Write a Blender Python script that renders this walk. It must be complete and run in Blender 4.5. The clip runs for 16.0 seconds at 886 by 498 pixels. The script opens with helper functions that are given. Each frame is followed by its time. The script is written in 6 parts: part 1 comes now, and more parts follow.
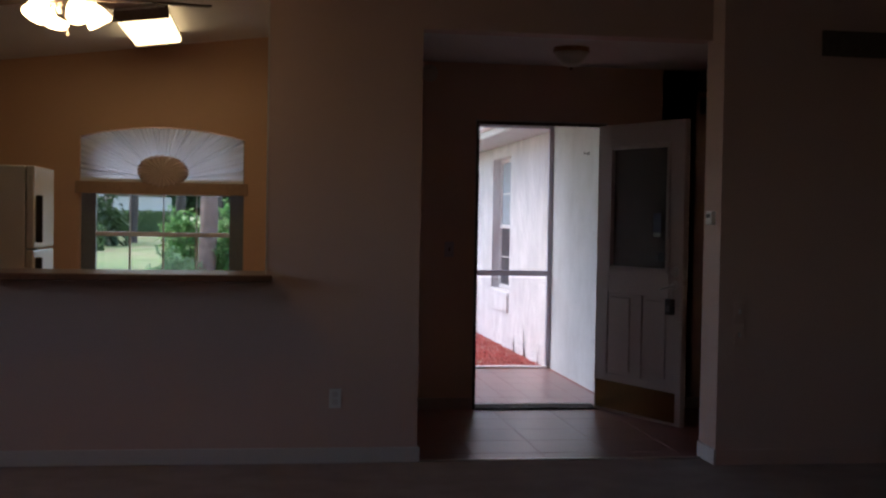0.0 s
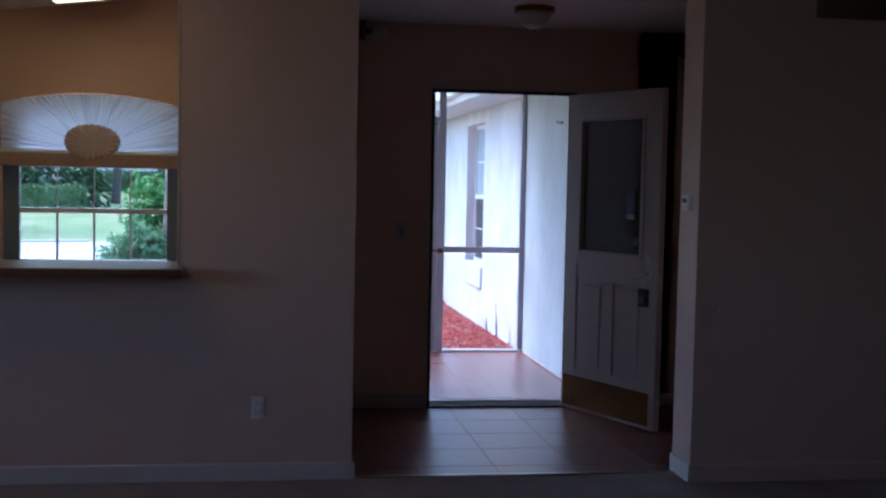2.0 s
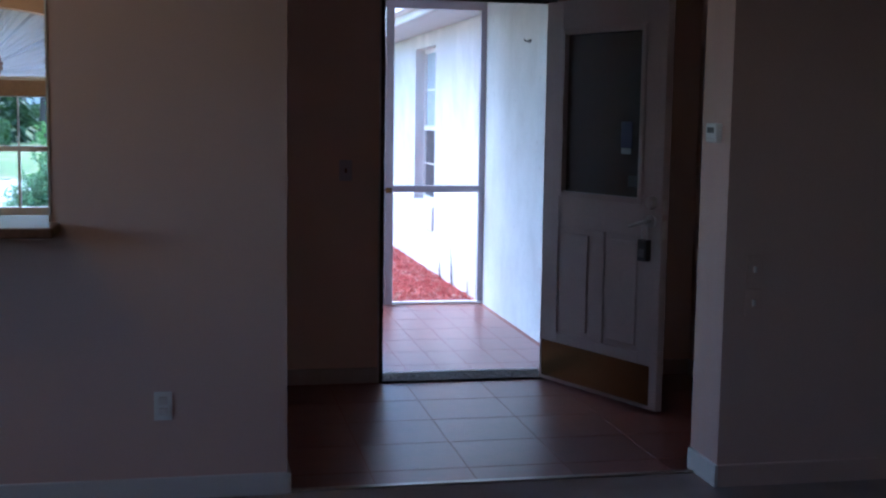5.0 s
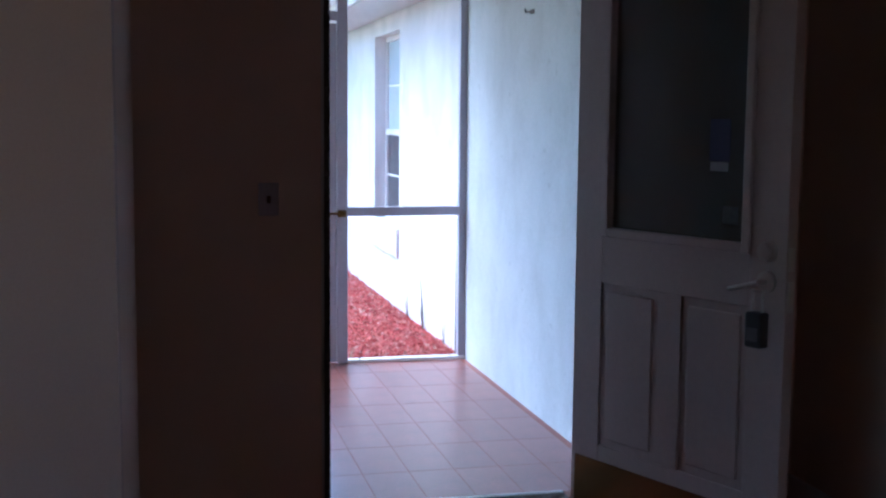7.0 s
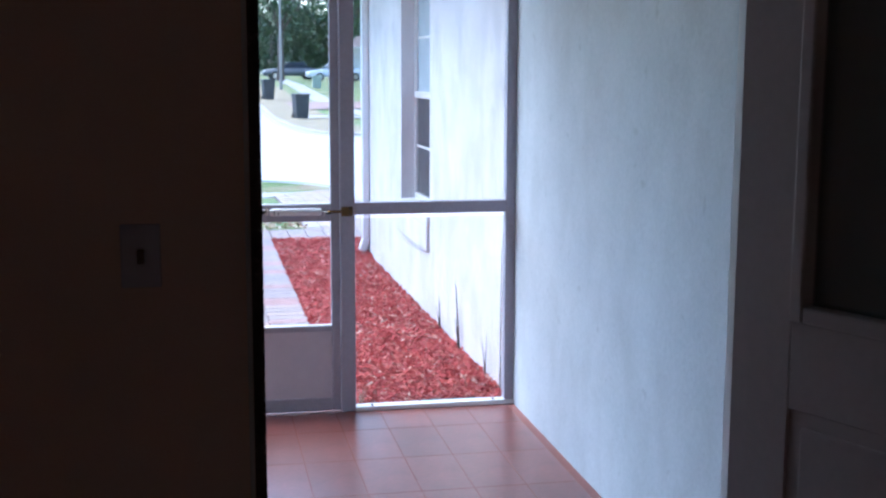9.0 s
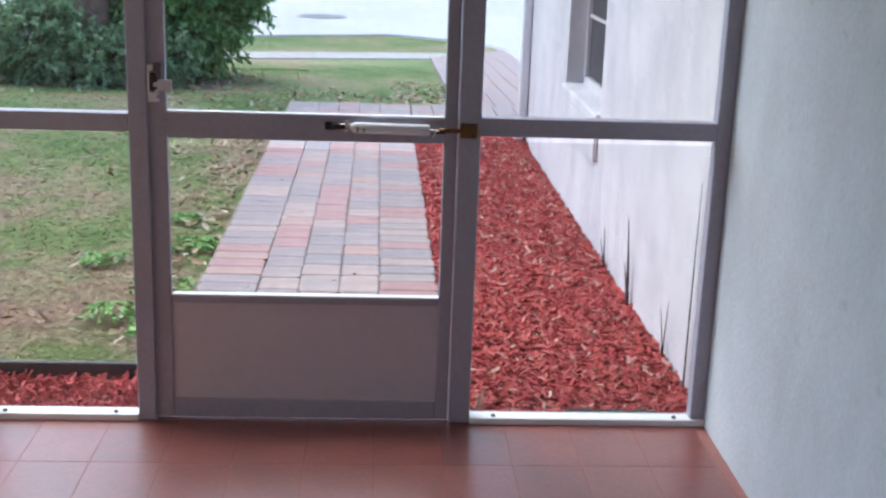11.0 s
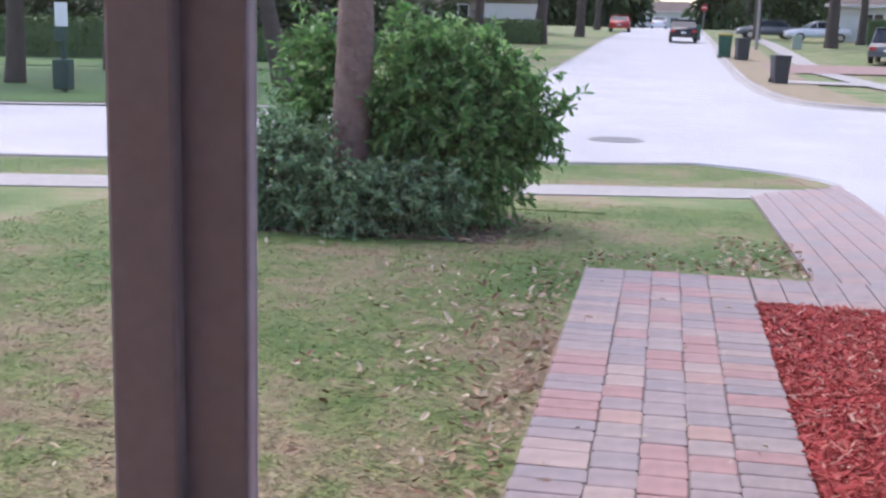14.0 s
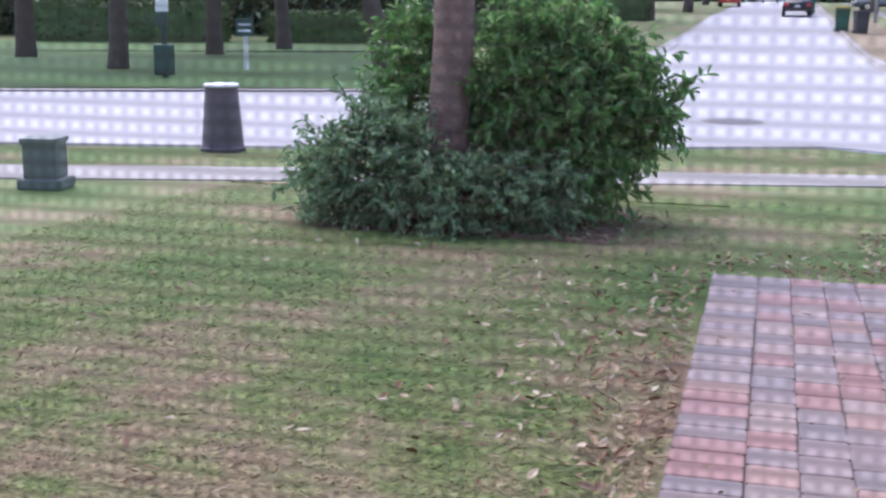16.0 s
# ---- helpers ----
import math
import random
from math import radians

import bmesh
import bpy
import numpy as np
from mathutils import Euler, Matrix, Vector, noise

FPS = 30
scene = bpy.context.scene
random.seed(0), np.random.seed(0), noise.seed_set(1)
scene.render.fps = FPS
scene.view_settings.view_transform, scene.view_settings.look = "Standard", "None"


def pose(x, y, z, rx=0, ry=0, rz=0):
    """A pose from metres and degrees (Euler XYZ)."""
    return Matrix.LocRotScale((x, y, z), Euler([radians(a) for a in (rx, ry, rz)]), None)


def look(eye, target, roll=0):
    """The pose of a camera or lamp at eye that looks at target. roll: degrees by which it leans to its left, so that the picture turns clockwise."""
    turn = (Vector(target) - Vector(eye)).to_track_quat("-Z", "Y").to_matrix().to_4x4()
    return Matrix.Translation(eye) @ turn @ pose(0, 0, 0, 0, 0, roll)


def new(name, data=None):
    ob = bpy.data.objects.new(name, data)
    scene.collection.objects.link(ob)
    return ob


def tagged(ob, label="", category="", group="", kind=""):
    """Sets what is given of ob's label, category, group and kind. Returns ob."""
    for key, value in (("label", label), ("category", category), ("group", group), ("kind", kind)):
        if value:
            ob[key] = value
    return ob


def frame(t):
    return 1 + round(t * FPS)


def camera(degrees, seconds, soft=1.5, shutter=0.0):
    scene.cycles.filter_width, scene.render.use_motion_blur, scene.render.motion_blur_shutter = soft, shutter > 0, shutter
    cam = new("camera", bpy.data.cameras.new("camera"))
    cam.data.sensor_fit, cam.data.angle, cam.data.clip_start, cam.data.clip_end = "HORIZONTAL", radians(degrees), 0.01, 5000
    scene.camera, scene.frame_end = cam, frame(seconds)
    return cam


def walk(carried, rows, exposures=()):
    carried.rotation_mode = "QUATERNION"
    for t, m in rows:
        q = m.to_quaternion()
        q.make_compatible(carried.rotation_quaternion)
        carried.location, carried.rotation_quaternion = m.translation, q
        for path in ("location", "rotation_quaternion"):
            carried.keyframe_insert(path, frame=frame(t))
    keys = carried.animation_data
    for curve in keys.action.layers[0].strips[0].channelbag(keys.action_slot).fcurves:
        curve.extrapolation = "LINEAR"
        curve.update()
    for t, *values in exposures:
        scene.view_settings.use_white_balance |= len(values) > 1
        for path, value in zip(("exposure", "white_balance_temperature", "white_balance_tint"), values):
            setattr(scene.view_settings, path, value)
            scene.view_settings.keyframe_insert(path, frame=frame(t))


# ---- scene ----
cam = camera(40.5, 16.0, soft=2.4)
PATH = [
    (0, (-1.449, -8.375, 1.348), (-1.164, -6.396, 1.298), 1.0),
    (0.5, (-1.296, -8.075, 1.362), (-1.021, -6.095, 1.315), 1.4),
    (1, (-1.229, -7.891, 1.381), (-0.943, -5.912, 1.328), 1.4),
    (1.5, (-1.177, -7.777, 1.446), (-0.879, -5.801, 1.364), 1.3),
    (2, (-1.075, -7.595, 1.474), (-0.777, -5.621, 1.357), 1.2),
    (2.5, (-0.981, -7.437, 1.477), (-0.688, -5.463, 1.339), 0.9),
    (3, (-0.961, -7.308, 1.469), (-0.656, -5.336, 1.323), 0.7),
    (3.5, (-0.93, -7.189, 1.451), (-0.611, -5.22, 1.3), 0.8),
    (4, (-0.972, -7.004, 1.452), (-0.616, -5.043, 1.281), 0.8),
    (4.2, (-0.986, -6.899, 1.461), (-0.618, -4.942, 1.271), 0.7),
    (6.3, (-0.736, -4.757, 1.419), (-0.3, -2.819, 1.18), 0.8),
    (6.5, (-0.692, -4.521, 1.42), (-0.244, -2.585, 1.194), 0.5),
    (7, (-0.558, -3.987, 1.413), (-0.096, -2.053, 1.193), 0.5),
    (7.5, (-0.461, -3.527, 1.412), (0.008, -1.597, 1.175), 0.4),
    (8, (-0.334, -3.095, 1.416), (0.119, -1.164, 1.159), 0.3),
    (8.2, (-0.272, -2.893, 1.431), (0.168, -0.96, 1.161), -0.0),
    (10.3, (0.163, -0.76, 1.464), (0.407, 1.179, 1.038), 2.6),
    (10.5, (0.222, -0.573, 1.521), (0.42, 1.358, 1.039), 2.5),
    (11, (0.274, -0.184, 1.427), (0.388, 1.739, 0.889), 2.0),
    (11.5, (0.304, 0.212, 1.435), (0.333, 2.102, 0.783), 1.3),
    (12, (0.314, 0.623, 1.373), (0.256, 2.507, 0.703), 0.7),
    (12.5, (0.265, 1.102, 1.301), (0.13, 2.974, 0.611), 1.1),
    (13, (0.224, 1.511, 1.377), (-0.003, 3.443, 0.913), 1.0),
    (13.2, (0.194, 1.651, 1.371), (-0.065, 3.596, 0.985), 1.6),
    (13.5, (0.075, 2.041, 1.382), (-0.213, 3.985, 1.015), 1.2),
    (13.6, (0.052, 2.137, 1.373), (-0.246, 4.08, 1.004), 1.8),
    (14, (-0.031, 2.466, 1.378), (-0.379, 4.399, 1.004), 1.5),
    (14.5, (-0.125, 2.785, 1.37), (-0.522, 4.709, 0.979), 1.6),
    (15, (-0.206, 3.01, 1.36), (-0.625, 4.923, 0.955), 1.5),
    (15.5, (-0.195, 3.185, 1.358), (-0.666, 5.085, 0.947), 0.9),
    (16, (-0.2, 3.255, 1.368), (-0.715, 5.144, 0.958), 0.4),
]
EXPOSURES = [(0, 1.95, 6300, 16), (0.7, 2.05, 5450, 13), (1.5, 2.27, 5000, 11), (2.5, 2.47, 4800, 10), (4, 2.64, 4800, 9), (7, 2.7, 4850, 7), (8.2, 2.58, 4800, 6), (9.4, 2.12, 5300, 5), (10.3, 1.83, 5650, 3), (11, 1.77, 5900, 6), (12, 1.62, 6100, 11), (13, 1.6, 6200, 15), (13.5, 1.58, 6250, 18), (14.5, 1.48, 6400, 25), (15.1, 1.43, 6450, 26), (15.5, 1.4, 6250, 24), (16, 1.38, 6150, 24)]
walk(cam, [(t, look(eye, target, roll)) for t, eye, target, roll in PATH], EXPOSURES)

# ---- world and sun ----
world = bpy.data.worlds.new("sky")
scene.world = world
world.use_nodes = True
wn = world.node_tree.nodes
sky = wn.new("ShaderNodeTexSky")
sky.sky_type, sky.sun_disc = "NISHITA", False
sky.sun_elevation, sky.sun_rotation = radians(57), radians(-39)
sky.air_density, sky.dust_density = 1.0, 1.5
wn["Background"].inputs[1].default_value = 0.15
world.node_tree.links.new(sky.outputs[0], wn["Background"].inputs[0])
sun = new("sun", bpy.data.lights.new("sun", "SUN"))
sun.data.energy, sun.data.angle, sun.data.color = 1.35, radians(70), (1.0, 0.98, 0.96)
sun.matrix_world = look((-12, 15, 30), (0, 0, 0))

# ---- materials ----
def mat(name, base, rough=0.6, vary=0.15, scale=6.0, fine=60.0, bump=0.1, metal=0.0, per=0.0, second=None, island=0.0, depth=0.004):
    """Paint, stone, wood: a base colour with broad blotches, fine grain and relief."""
    m = bpy.data.materials.new(name)
    m.use_nodes = True
    n, l = m.node_tree.nodes, m.node_tree.links
    p = n["Principled BSDF"]
    p.inputs["Roughness"].default_value, p.inputs["Metallic"].default_value = rough, metal
    tc = n.new("ShaderNodeTexCoord")
    big, small = n.new("ShaderNodeTexNoise"), n.new("ShaderNodeTexNoise")
    big.inputs["Scale"].default_value, big.inputs["Detail"].default_value = scale, 5
    small.inputs["Scale"].default_value, small.inputs["Detail"].default_value = fine, 3
    l.new(tc.outputs["Object"], big.inputs["Vector"]), l.new(tc.outputs["Object"], small.inputs["Vector"])
    ramp = n.new("ShaderNodeValToRGB")
    dark = second or tuple(c * (1 - vary) for c in base)
    ramp.color_ramp.elements[0].position, ramp.color_ramp.elements[1].position = 0.3, 0.7
    ramp.color_ramp.elements[0].color, ramp.color_ramp.elements[1].color = (*dark, 1), (*base, 1)
    l.new(big.outputs["Fac"], ramp.inputs["Fac"])
    mix = n.new("ShaderNodeMix")
    mix.data_type, mix.blend_type = "RGBA", "OVERLAY"
    mix.inputs[0].default_value = min(1.0, vary * 1.6)
    l.new(ramp.outputs[0], mix.inputs[6]), l.new(small.outputs["Fac"], mix.inputs[7])
    out = mix.outputs[2]
    if per or island:
        hsv = n.new("ShaderNodeHueSaturation")
        mr = n.new("ShaderNodeMapRange")
        if per:
            src = n.new("ShaderNodeObjectInfo").outputs["Random"]
        else:
            src = n.new("ShaderNodeNewGeometry").outputs["Random Per Island"]
        k = per or island
        mr.inputs[3].default_value, mr.inputs[4].default_value = 1 - k, 1 + k
        l.new(src, mr.inputs[0]), l.new(mr.outputs[0], hsv.inputs["Value"]), l.new(out, hsv.inputs["Color"])
        out = hsv.outputs[0]
    l.new(out, p.inputs["Base Color"])
    if bump:
        b = n.new("ShaderNodeBump")
        b.inputs["Strength"].default_value, b.inputs["Distance"].default_value = bump, depth
        l.new(small.outputs["Fac"], b.inputs["Height"]), l.new(b.outputs[0], p.inputs["Normal"])
    return m


def turf(name, gain, island, bump):
    """Lawn that goes from green through pale olive to dead straw, drier beside the house."""
    m = mat(name, (0.1, 0.1, 0.1), 0.9, 0.3, 0.7, 26, bump, island=island, depth=0.02)
    n, l = m.node_tree.nodes, m.node_tree.links
    tc = [q for q in n if q.bl_idname == "ShaderNodeTexCoord"][0]
    ramp = [q for q in n if q.bl_idname == "ShaderNodeValToRGB"][0]
    broad, tuft = [q for q in n if q.bl_idname == "ShaderNodeTexNoise"][0], n.new("ShaderNodeTexNoise")
    tuft.inputs["Scale"].default_value, tuft.inputs["Detail"].default_value, tuft.inputs["Roughness"].default_value = 4.5, 6, 0.65
    l.new(tc.outputs["Object"], tuft.inputs["Vector"])
    xyz, dry = n.new("ShaderNodeSeparateXYZ"), n.new("ShaderNodeMapRange")
    l.new(tc.outputs["Object"], xyz.inputs[0]), l.new(xyz.outputs["Y"], dry.inputs[0])
    dry.inputs[1].default_value, dry.inputs[2].default_value, dry.inputs[3].default_value, dry.inputs[4].default_value = 4.5, 9.5, -0.05, 0.09
    a, b = n.new("ShaderNodeMath"), n.new("ShaderNodeMath")
    a.operation, b.operation = "MULTIPLY_ADD", "ADD"
    a.inputs[1].default_value, a.inputs[2].default_value = 0.75, -0.375
    l.new(tuft.outputs["Fac"], a.inputs[0])
    l.new(a.outputs[0], b.inputs[0]), l.new(broad.outputs["Fac"], b.inputs[1])
    c = n.new("ShaderNodeMath")
    c.operation = "ADD"
    l.new(b.outputs[0], c.inputs[0]), l.new(dry.outputs[0], c.inputs[1])
    far, d = n.new("ShaderNodeMapRange"), n.new("ShaderNodeMath")
    far.inputs[1].default_value, far.inputs[2].default_value, far.inputs[3].default_value, far.inputs[4].default_value = 13.5, 17.0, 0.0, -0.02
    d.operation = "ADD"
    l.new(xyz.outputs["Y"], far.inputs[0]), l.new(far.outputs[0], d.inputs[0]), l.new(c.outputs[0], d.inputs[1]), l.new(d.outputs[0], ramp.inputs["Fac"])
    e = ramp.color_ramp.elements
    e[0].position, e[0].color = 0.30, (0.25 * gain, 0.17 * gain, 0.105 * gain, 1)
    e[1].position, e[1].color = 0.74, (0.085 * gain, 0.15 * gain, 0.032 * gain, 1)
    for at, col in ((0.43, (0.245, 0.205, 0.11)), (0.56, (0.155, 0.19, 0.06))):
        q = e.new(at)
        q.color = (*[v * gain for v in col], 1)
    return m


def thin_leaf(m):
    """Lets part of the light through a leaf."""
    n, l = m.node_tree.nodes, m.node_tree.links
    p = n["Principled BSDF"]
    glow, mix = n.new("ShaderNodeBsdfTranslucent"), n.new("ShaderNodeMixShader")
    mix.inputs[0].default_value = 0.38
    l.new(p.inputs["Base Color"].links[0].from_socket, glow.inputs["Color"])
    l.new(p.outputs[0], mix.inputs[1]), l.new(glow.outputs[0], mix.inputs[2])
    l.new(mix.outputs[0], n["Material Output"].inputs["Surface"])
    return m


def palette(name, colours, rough=0.7, source="object", fine=40.0, bump=0.3):
    """Pieces that each take one of several colours at random."""
    m = mat(name, colours[0], rough, 0.2, 5, fine, bump)
    n, l = m.node_tree.nodes, m.node_tree.links
    src = n.new("ShaderNodeObjectInfo").outputs["Random"] if source == "object" else n.new("ShaderNodeNewGeometry").outputs["Random Per Island"]
    ramp = n.new("ShaderNodeValToRGB")
    ramp.color_ramp.interpolation = "CONSTANT" if source == "object" else "LINEAR"
    e = ramp.color_ramp.elements
    e[0].position, e[0].color = 0, (*colours[0], 1)
    e[1].position, e[1].color = 1 / len(colours), (*colours[1], 1)
    for i, c in enumerate(colours[2:], 2):
        q = e.new(i / len(colours))
        q.color = (*c, 1)
    l.new(src, ramp.inputs["Fac"])
    mix = n.new("ShaderNodeMix")
    mix.data_type, mix.blend_type = "RGBA", "OVERLAY"
    mix.inputs[0].default_value = 0.5
    stain = [q for q in n if q.bl_idname == "ShaderNodeTexNoise"][0]
    stain.inputs["Scale"].default_value, stain.inputs["Roughness"].default_value = 9.0, 0.7
    noise_out = stain.outputs["Fac"]
    l.new(ramp.outputs[0], mix.inputs[6]), l.new(noise_out, mix.inputs[7])
    l.new(mix.outputs[2], n["Principled BSDF"].inputs["Base Color"])
    return m


def weathered(m, amount, tone):
    """Adds upright run-off streaks and small dark specks to a wall finish."""
    n, l = m.node_tree.nodes, m.node_tree.links
    p = n["Principled BSDF"]
    src = p.inputs["Base Color"].links[0].from_socket
    tc, mp, nz, rp = n.new("ShaderNodeTexCoord"), n.new("ShaderNodeMapping"), n.new("ShaderNodeTexNoise"), n.new("ShaderNodeValToRGB")
    mp.inputs["Scale"].default_value = (4.2, 4.2, 2.4)
    nz.inputs["Scale"].default_value, nz.inputs["Detail"].default_value, nz.inputs["Roughness"].default_value = 1.0, 7, 0.62
    rp.color_ramp.elements[0].position, rp.color_ramp.elements[1].position = 0.46, 0.80
    rp.color_ramp.elements[0].color, rp.color_ramp.elements[1].color = (0, 0, 0, 1), (amount, amount, amount, 1)
    l.new(tc.outputs["Object"], mp.inputs["Vector"]), l.new(mp.outputs[0], nz.inputs["Vector"]), l.new(nz.outputs["Fac"], rp.inputs["Fac"])
    sp, sr = n.new("ShaderNodeTexNoise"), n.new("ShaderNodeValToRGB")
    sp.inputs["Scale"].default_value, sp.inputs["Detail"].default_value = 14, 2
    sr.color_ramp.elements[0].position, sr.color_ramp.elements[1].position = 0.66, 0.76
    sr.color_ramp.elements[1].color = (amount, amount, amount, 1)
    l.new(tc.outputs["Object"], sp.inputs["Vector"]), l.new(sp.outputs["Fac"], sr.inputs["Fac"])
    mx = n.new("ShaderNodeMath")
    mx.operation = "MAXIMUM"
    l.new(rp.outputs[0], mx.inputs[0]), l.new(sr.outputs[0], mx.inputs[1])
    mix = n.new("ShaderNodeMix")
    mix.data_type = "RGBA"
    mix.inputs[7].default_value = (*tone, 1)
    l.new(mx.outputs[0], mix.inputs[0]), l.new(src, mix.inputs[6]), l.new(mix.outputs[2], p.inputs["Base Color"])
    return m


def see_through(name, colour, share, rough=0.6, soft=False):
    """A cloudy pane or thin cloth: part of the light goes through."""
    m = bpy.data.materials.new(name)
    m.use_nodes = True
    n, l = m.node_tree.nodes, m.node_tree.links
    p = n["Principled BSDF"]
    p.inputs["Base Color"].default_value, p.inputs["Roughness"].default_value = (*colour, 1), rough
    t, mx = n.new("ShaderNodeBsdfTranslucent" if soft else "ShaderNodeBsdfTransparent"), n.new("ShaderNodeMixShader")
    t.inputs[0].default_value = (*colour, 1) if soft else (0.9, 0.93, 0.92, 1)
    mx.inputs[0].default_value = share
    l.new(p.outputs[0], mx.inputs[1]), l.new(t.outputs[0], mx.inputs[2]), l.new(mx.outputs[0], n["Material Output"].inputs[0])
    return m


def glow(name, colour, strength):
    m = bpy.data.materials.new(name)
    m.use_nodes = True
    p = m.node_tree.nodes["Principled BSDF"]
    p.inputs["Base Color"].default_value = (0.9, 0.88, 0.82, 1)
    p.inputs["Emission Color"].default_value, p.inputs["Emission Strength"].default_value = (*colour, 1), strength
    return m


def glass(name, tint=(0.93, 0.96, 0.95), rough=0.0):
    m = bpy.data.materials.new(name)
    m.use_nodes = True
    n, l = m.node_tree.nodes, m.node_tree.links
    n.remove(n["Principled BSDF"])
    t, g, mx, f = n.new("ShaderNodeBsdfTransparent"), n.new("ShaderNodeBsdfGlossy"), n.new("ShaderNodeMixShader"), n.new("ShaderNodeFresnel")
    t.inputs[0].default_value = (*tint, 1)
    g.inputs["Roughness"].default_value = rough
    f.inputs[0].default_value = 1.5
    l.new(f.outputs[0], mx.inputs[0]), l.new(t.outputs[0], mx.inputs[1]), l.new(g.outputs[0], mx.inputs[2])
    l.new(mx.outputs[0], n["Material Output"].inputs[0])
    return m


def insect_screen(name, pitch=0.00141, cover=0.215):
    """Woven fly mesh: fine grey threads across and up, air between them."""
    m = bpy.data.materials.new(name)
    m.use_nodes = True
    n, l = m.node_tree.nodes, m.node_tree.links
    n.remove(n["Principled BSDF"])
    tc, sep = n.new("ShaderNodeTexCoord"), n.new("ShaderNodeSeparateXYZ")
    l.new(tc.outputs["Object"], sep.inputs[0])
    threads = []
    for axis in ("X", "Z"):
        d, c, p = n.new("ShaderNodeMath"), n.new("ShaderNodeMath"), n.new("ShaderNodeMapRange")
        d.operation, c.operation = "MULTIPLY", "COSINE"
        d.inputs[1].default_value = math.tau / pitch
        p.inputs[1].default_value, p.inputs[2].default_value, p.inputs[3].default_value, p.inputs[4].default_value = -0.8, 1.0, 0.0, cover * (0.75 if axis == "X" else 1.0)
        l.new(sep.outputs[axis], d.inputs[0]), l.new(d.outputs[0], c.inputs[0]), l.new(c.outputs[0], p.inputs[0])
        threads.append(p)
    mx = n.new("ShaderNodeMath")
    mx.operation = "MAXIMUM"
    l.new(threads[0].outputs[0], mx.inputs[0]), l.new(threads[1].outputs[0], mx.inputs[1])
    t, d, ms = n.new("ShaderNodeBsdfTransparent"), n.new("ShaderNodeBsdfDiffuse"), n.new("ShaderNodeMixShader")
    d.inputs[0].default_value = (0.22, 0.22, 0.23, 1)
    l.new(mx.outputs[0], ms.inputs[0]), l.new(t.outputs[0], ms.inputs[1]), l.new(d.outputs[0], ms.inputs[2])
    l.new(ms.outputs[0], n["Material Output"].inputs[0])
    return m


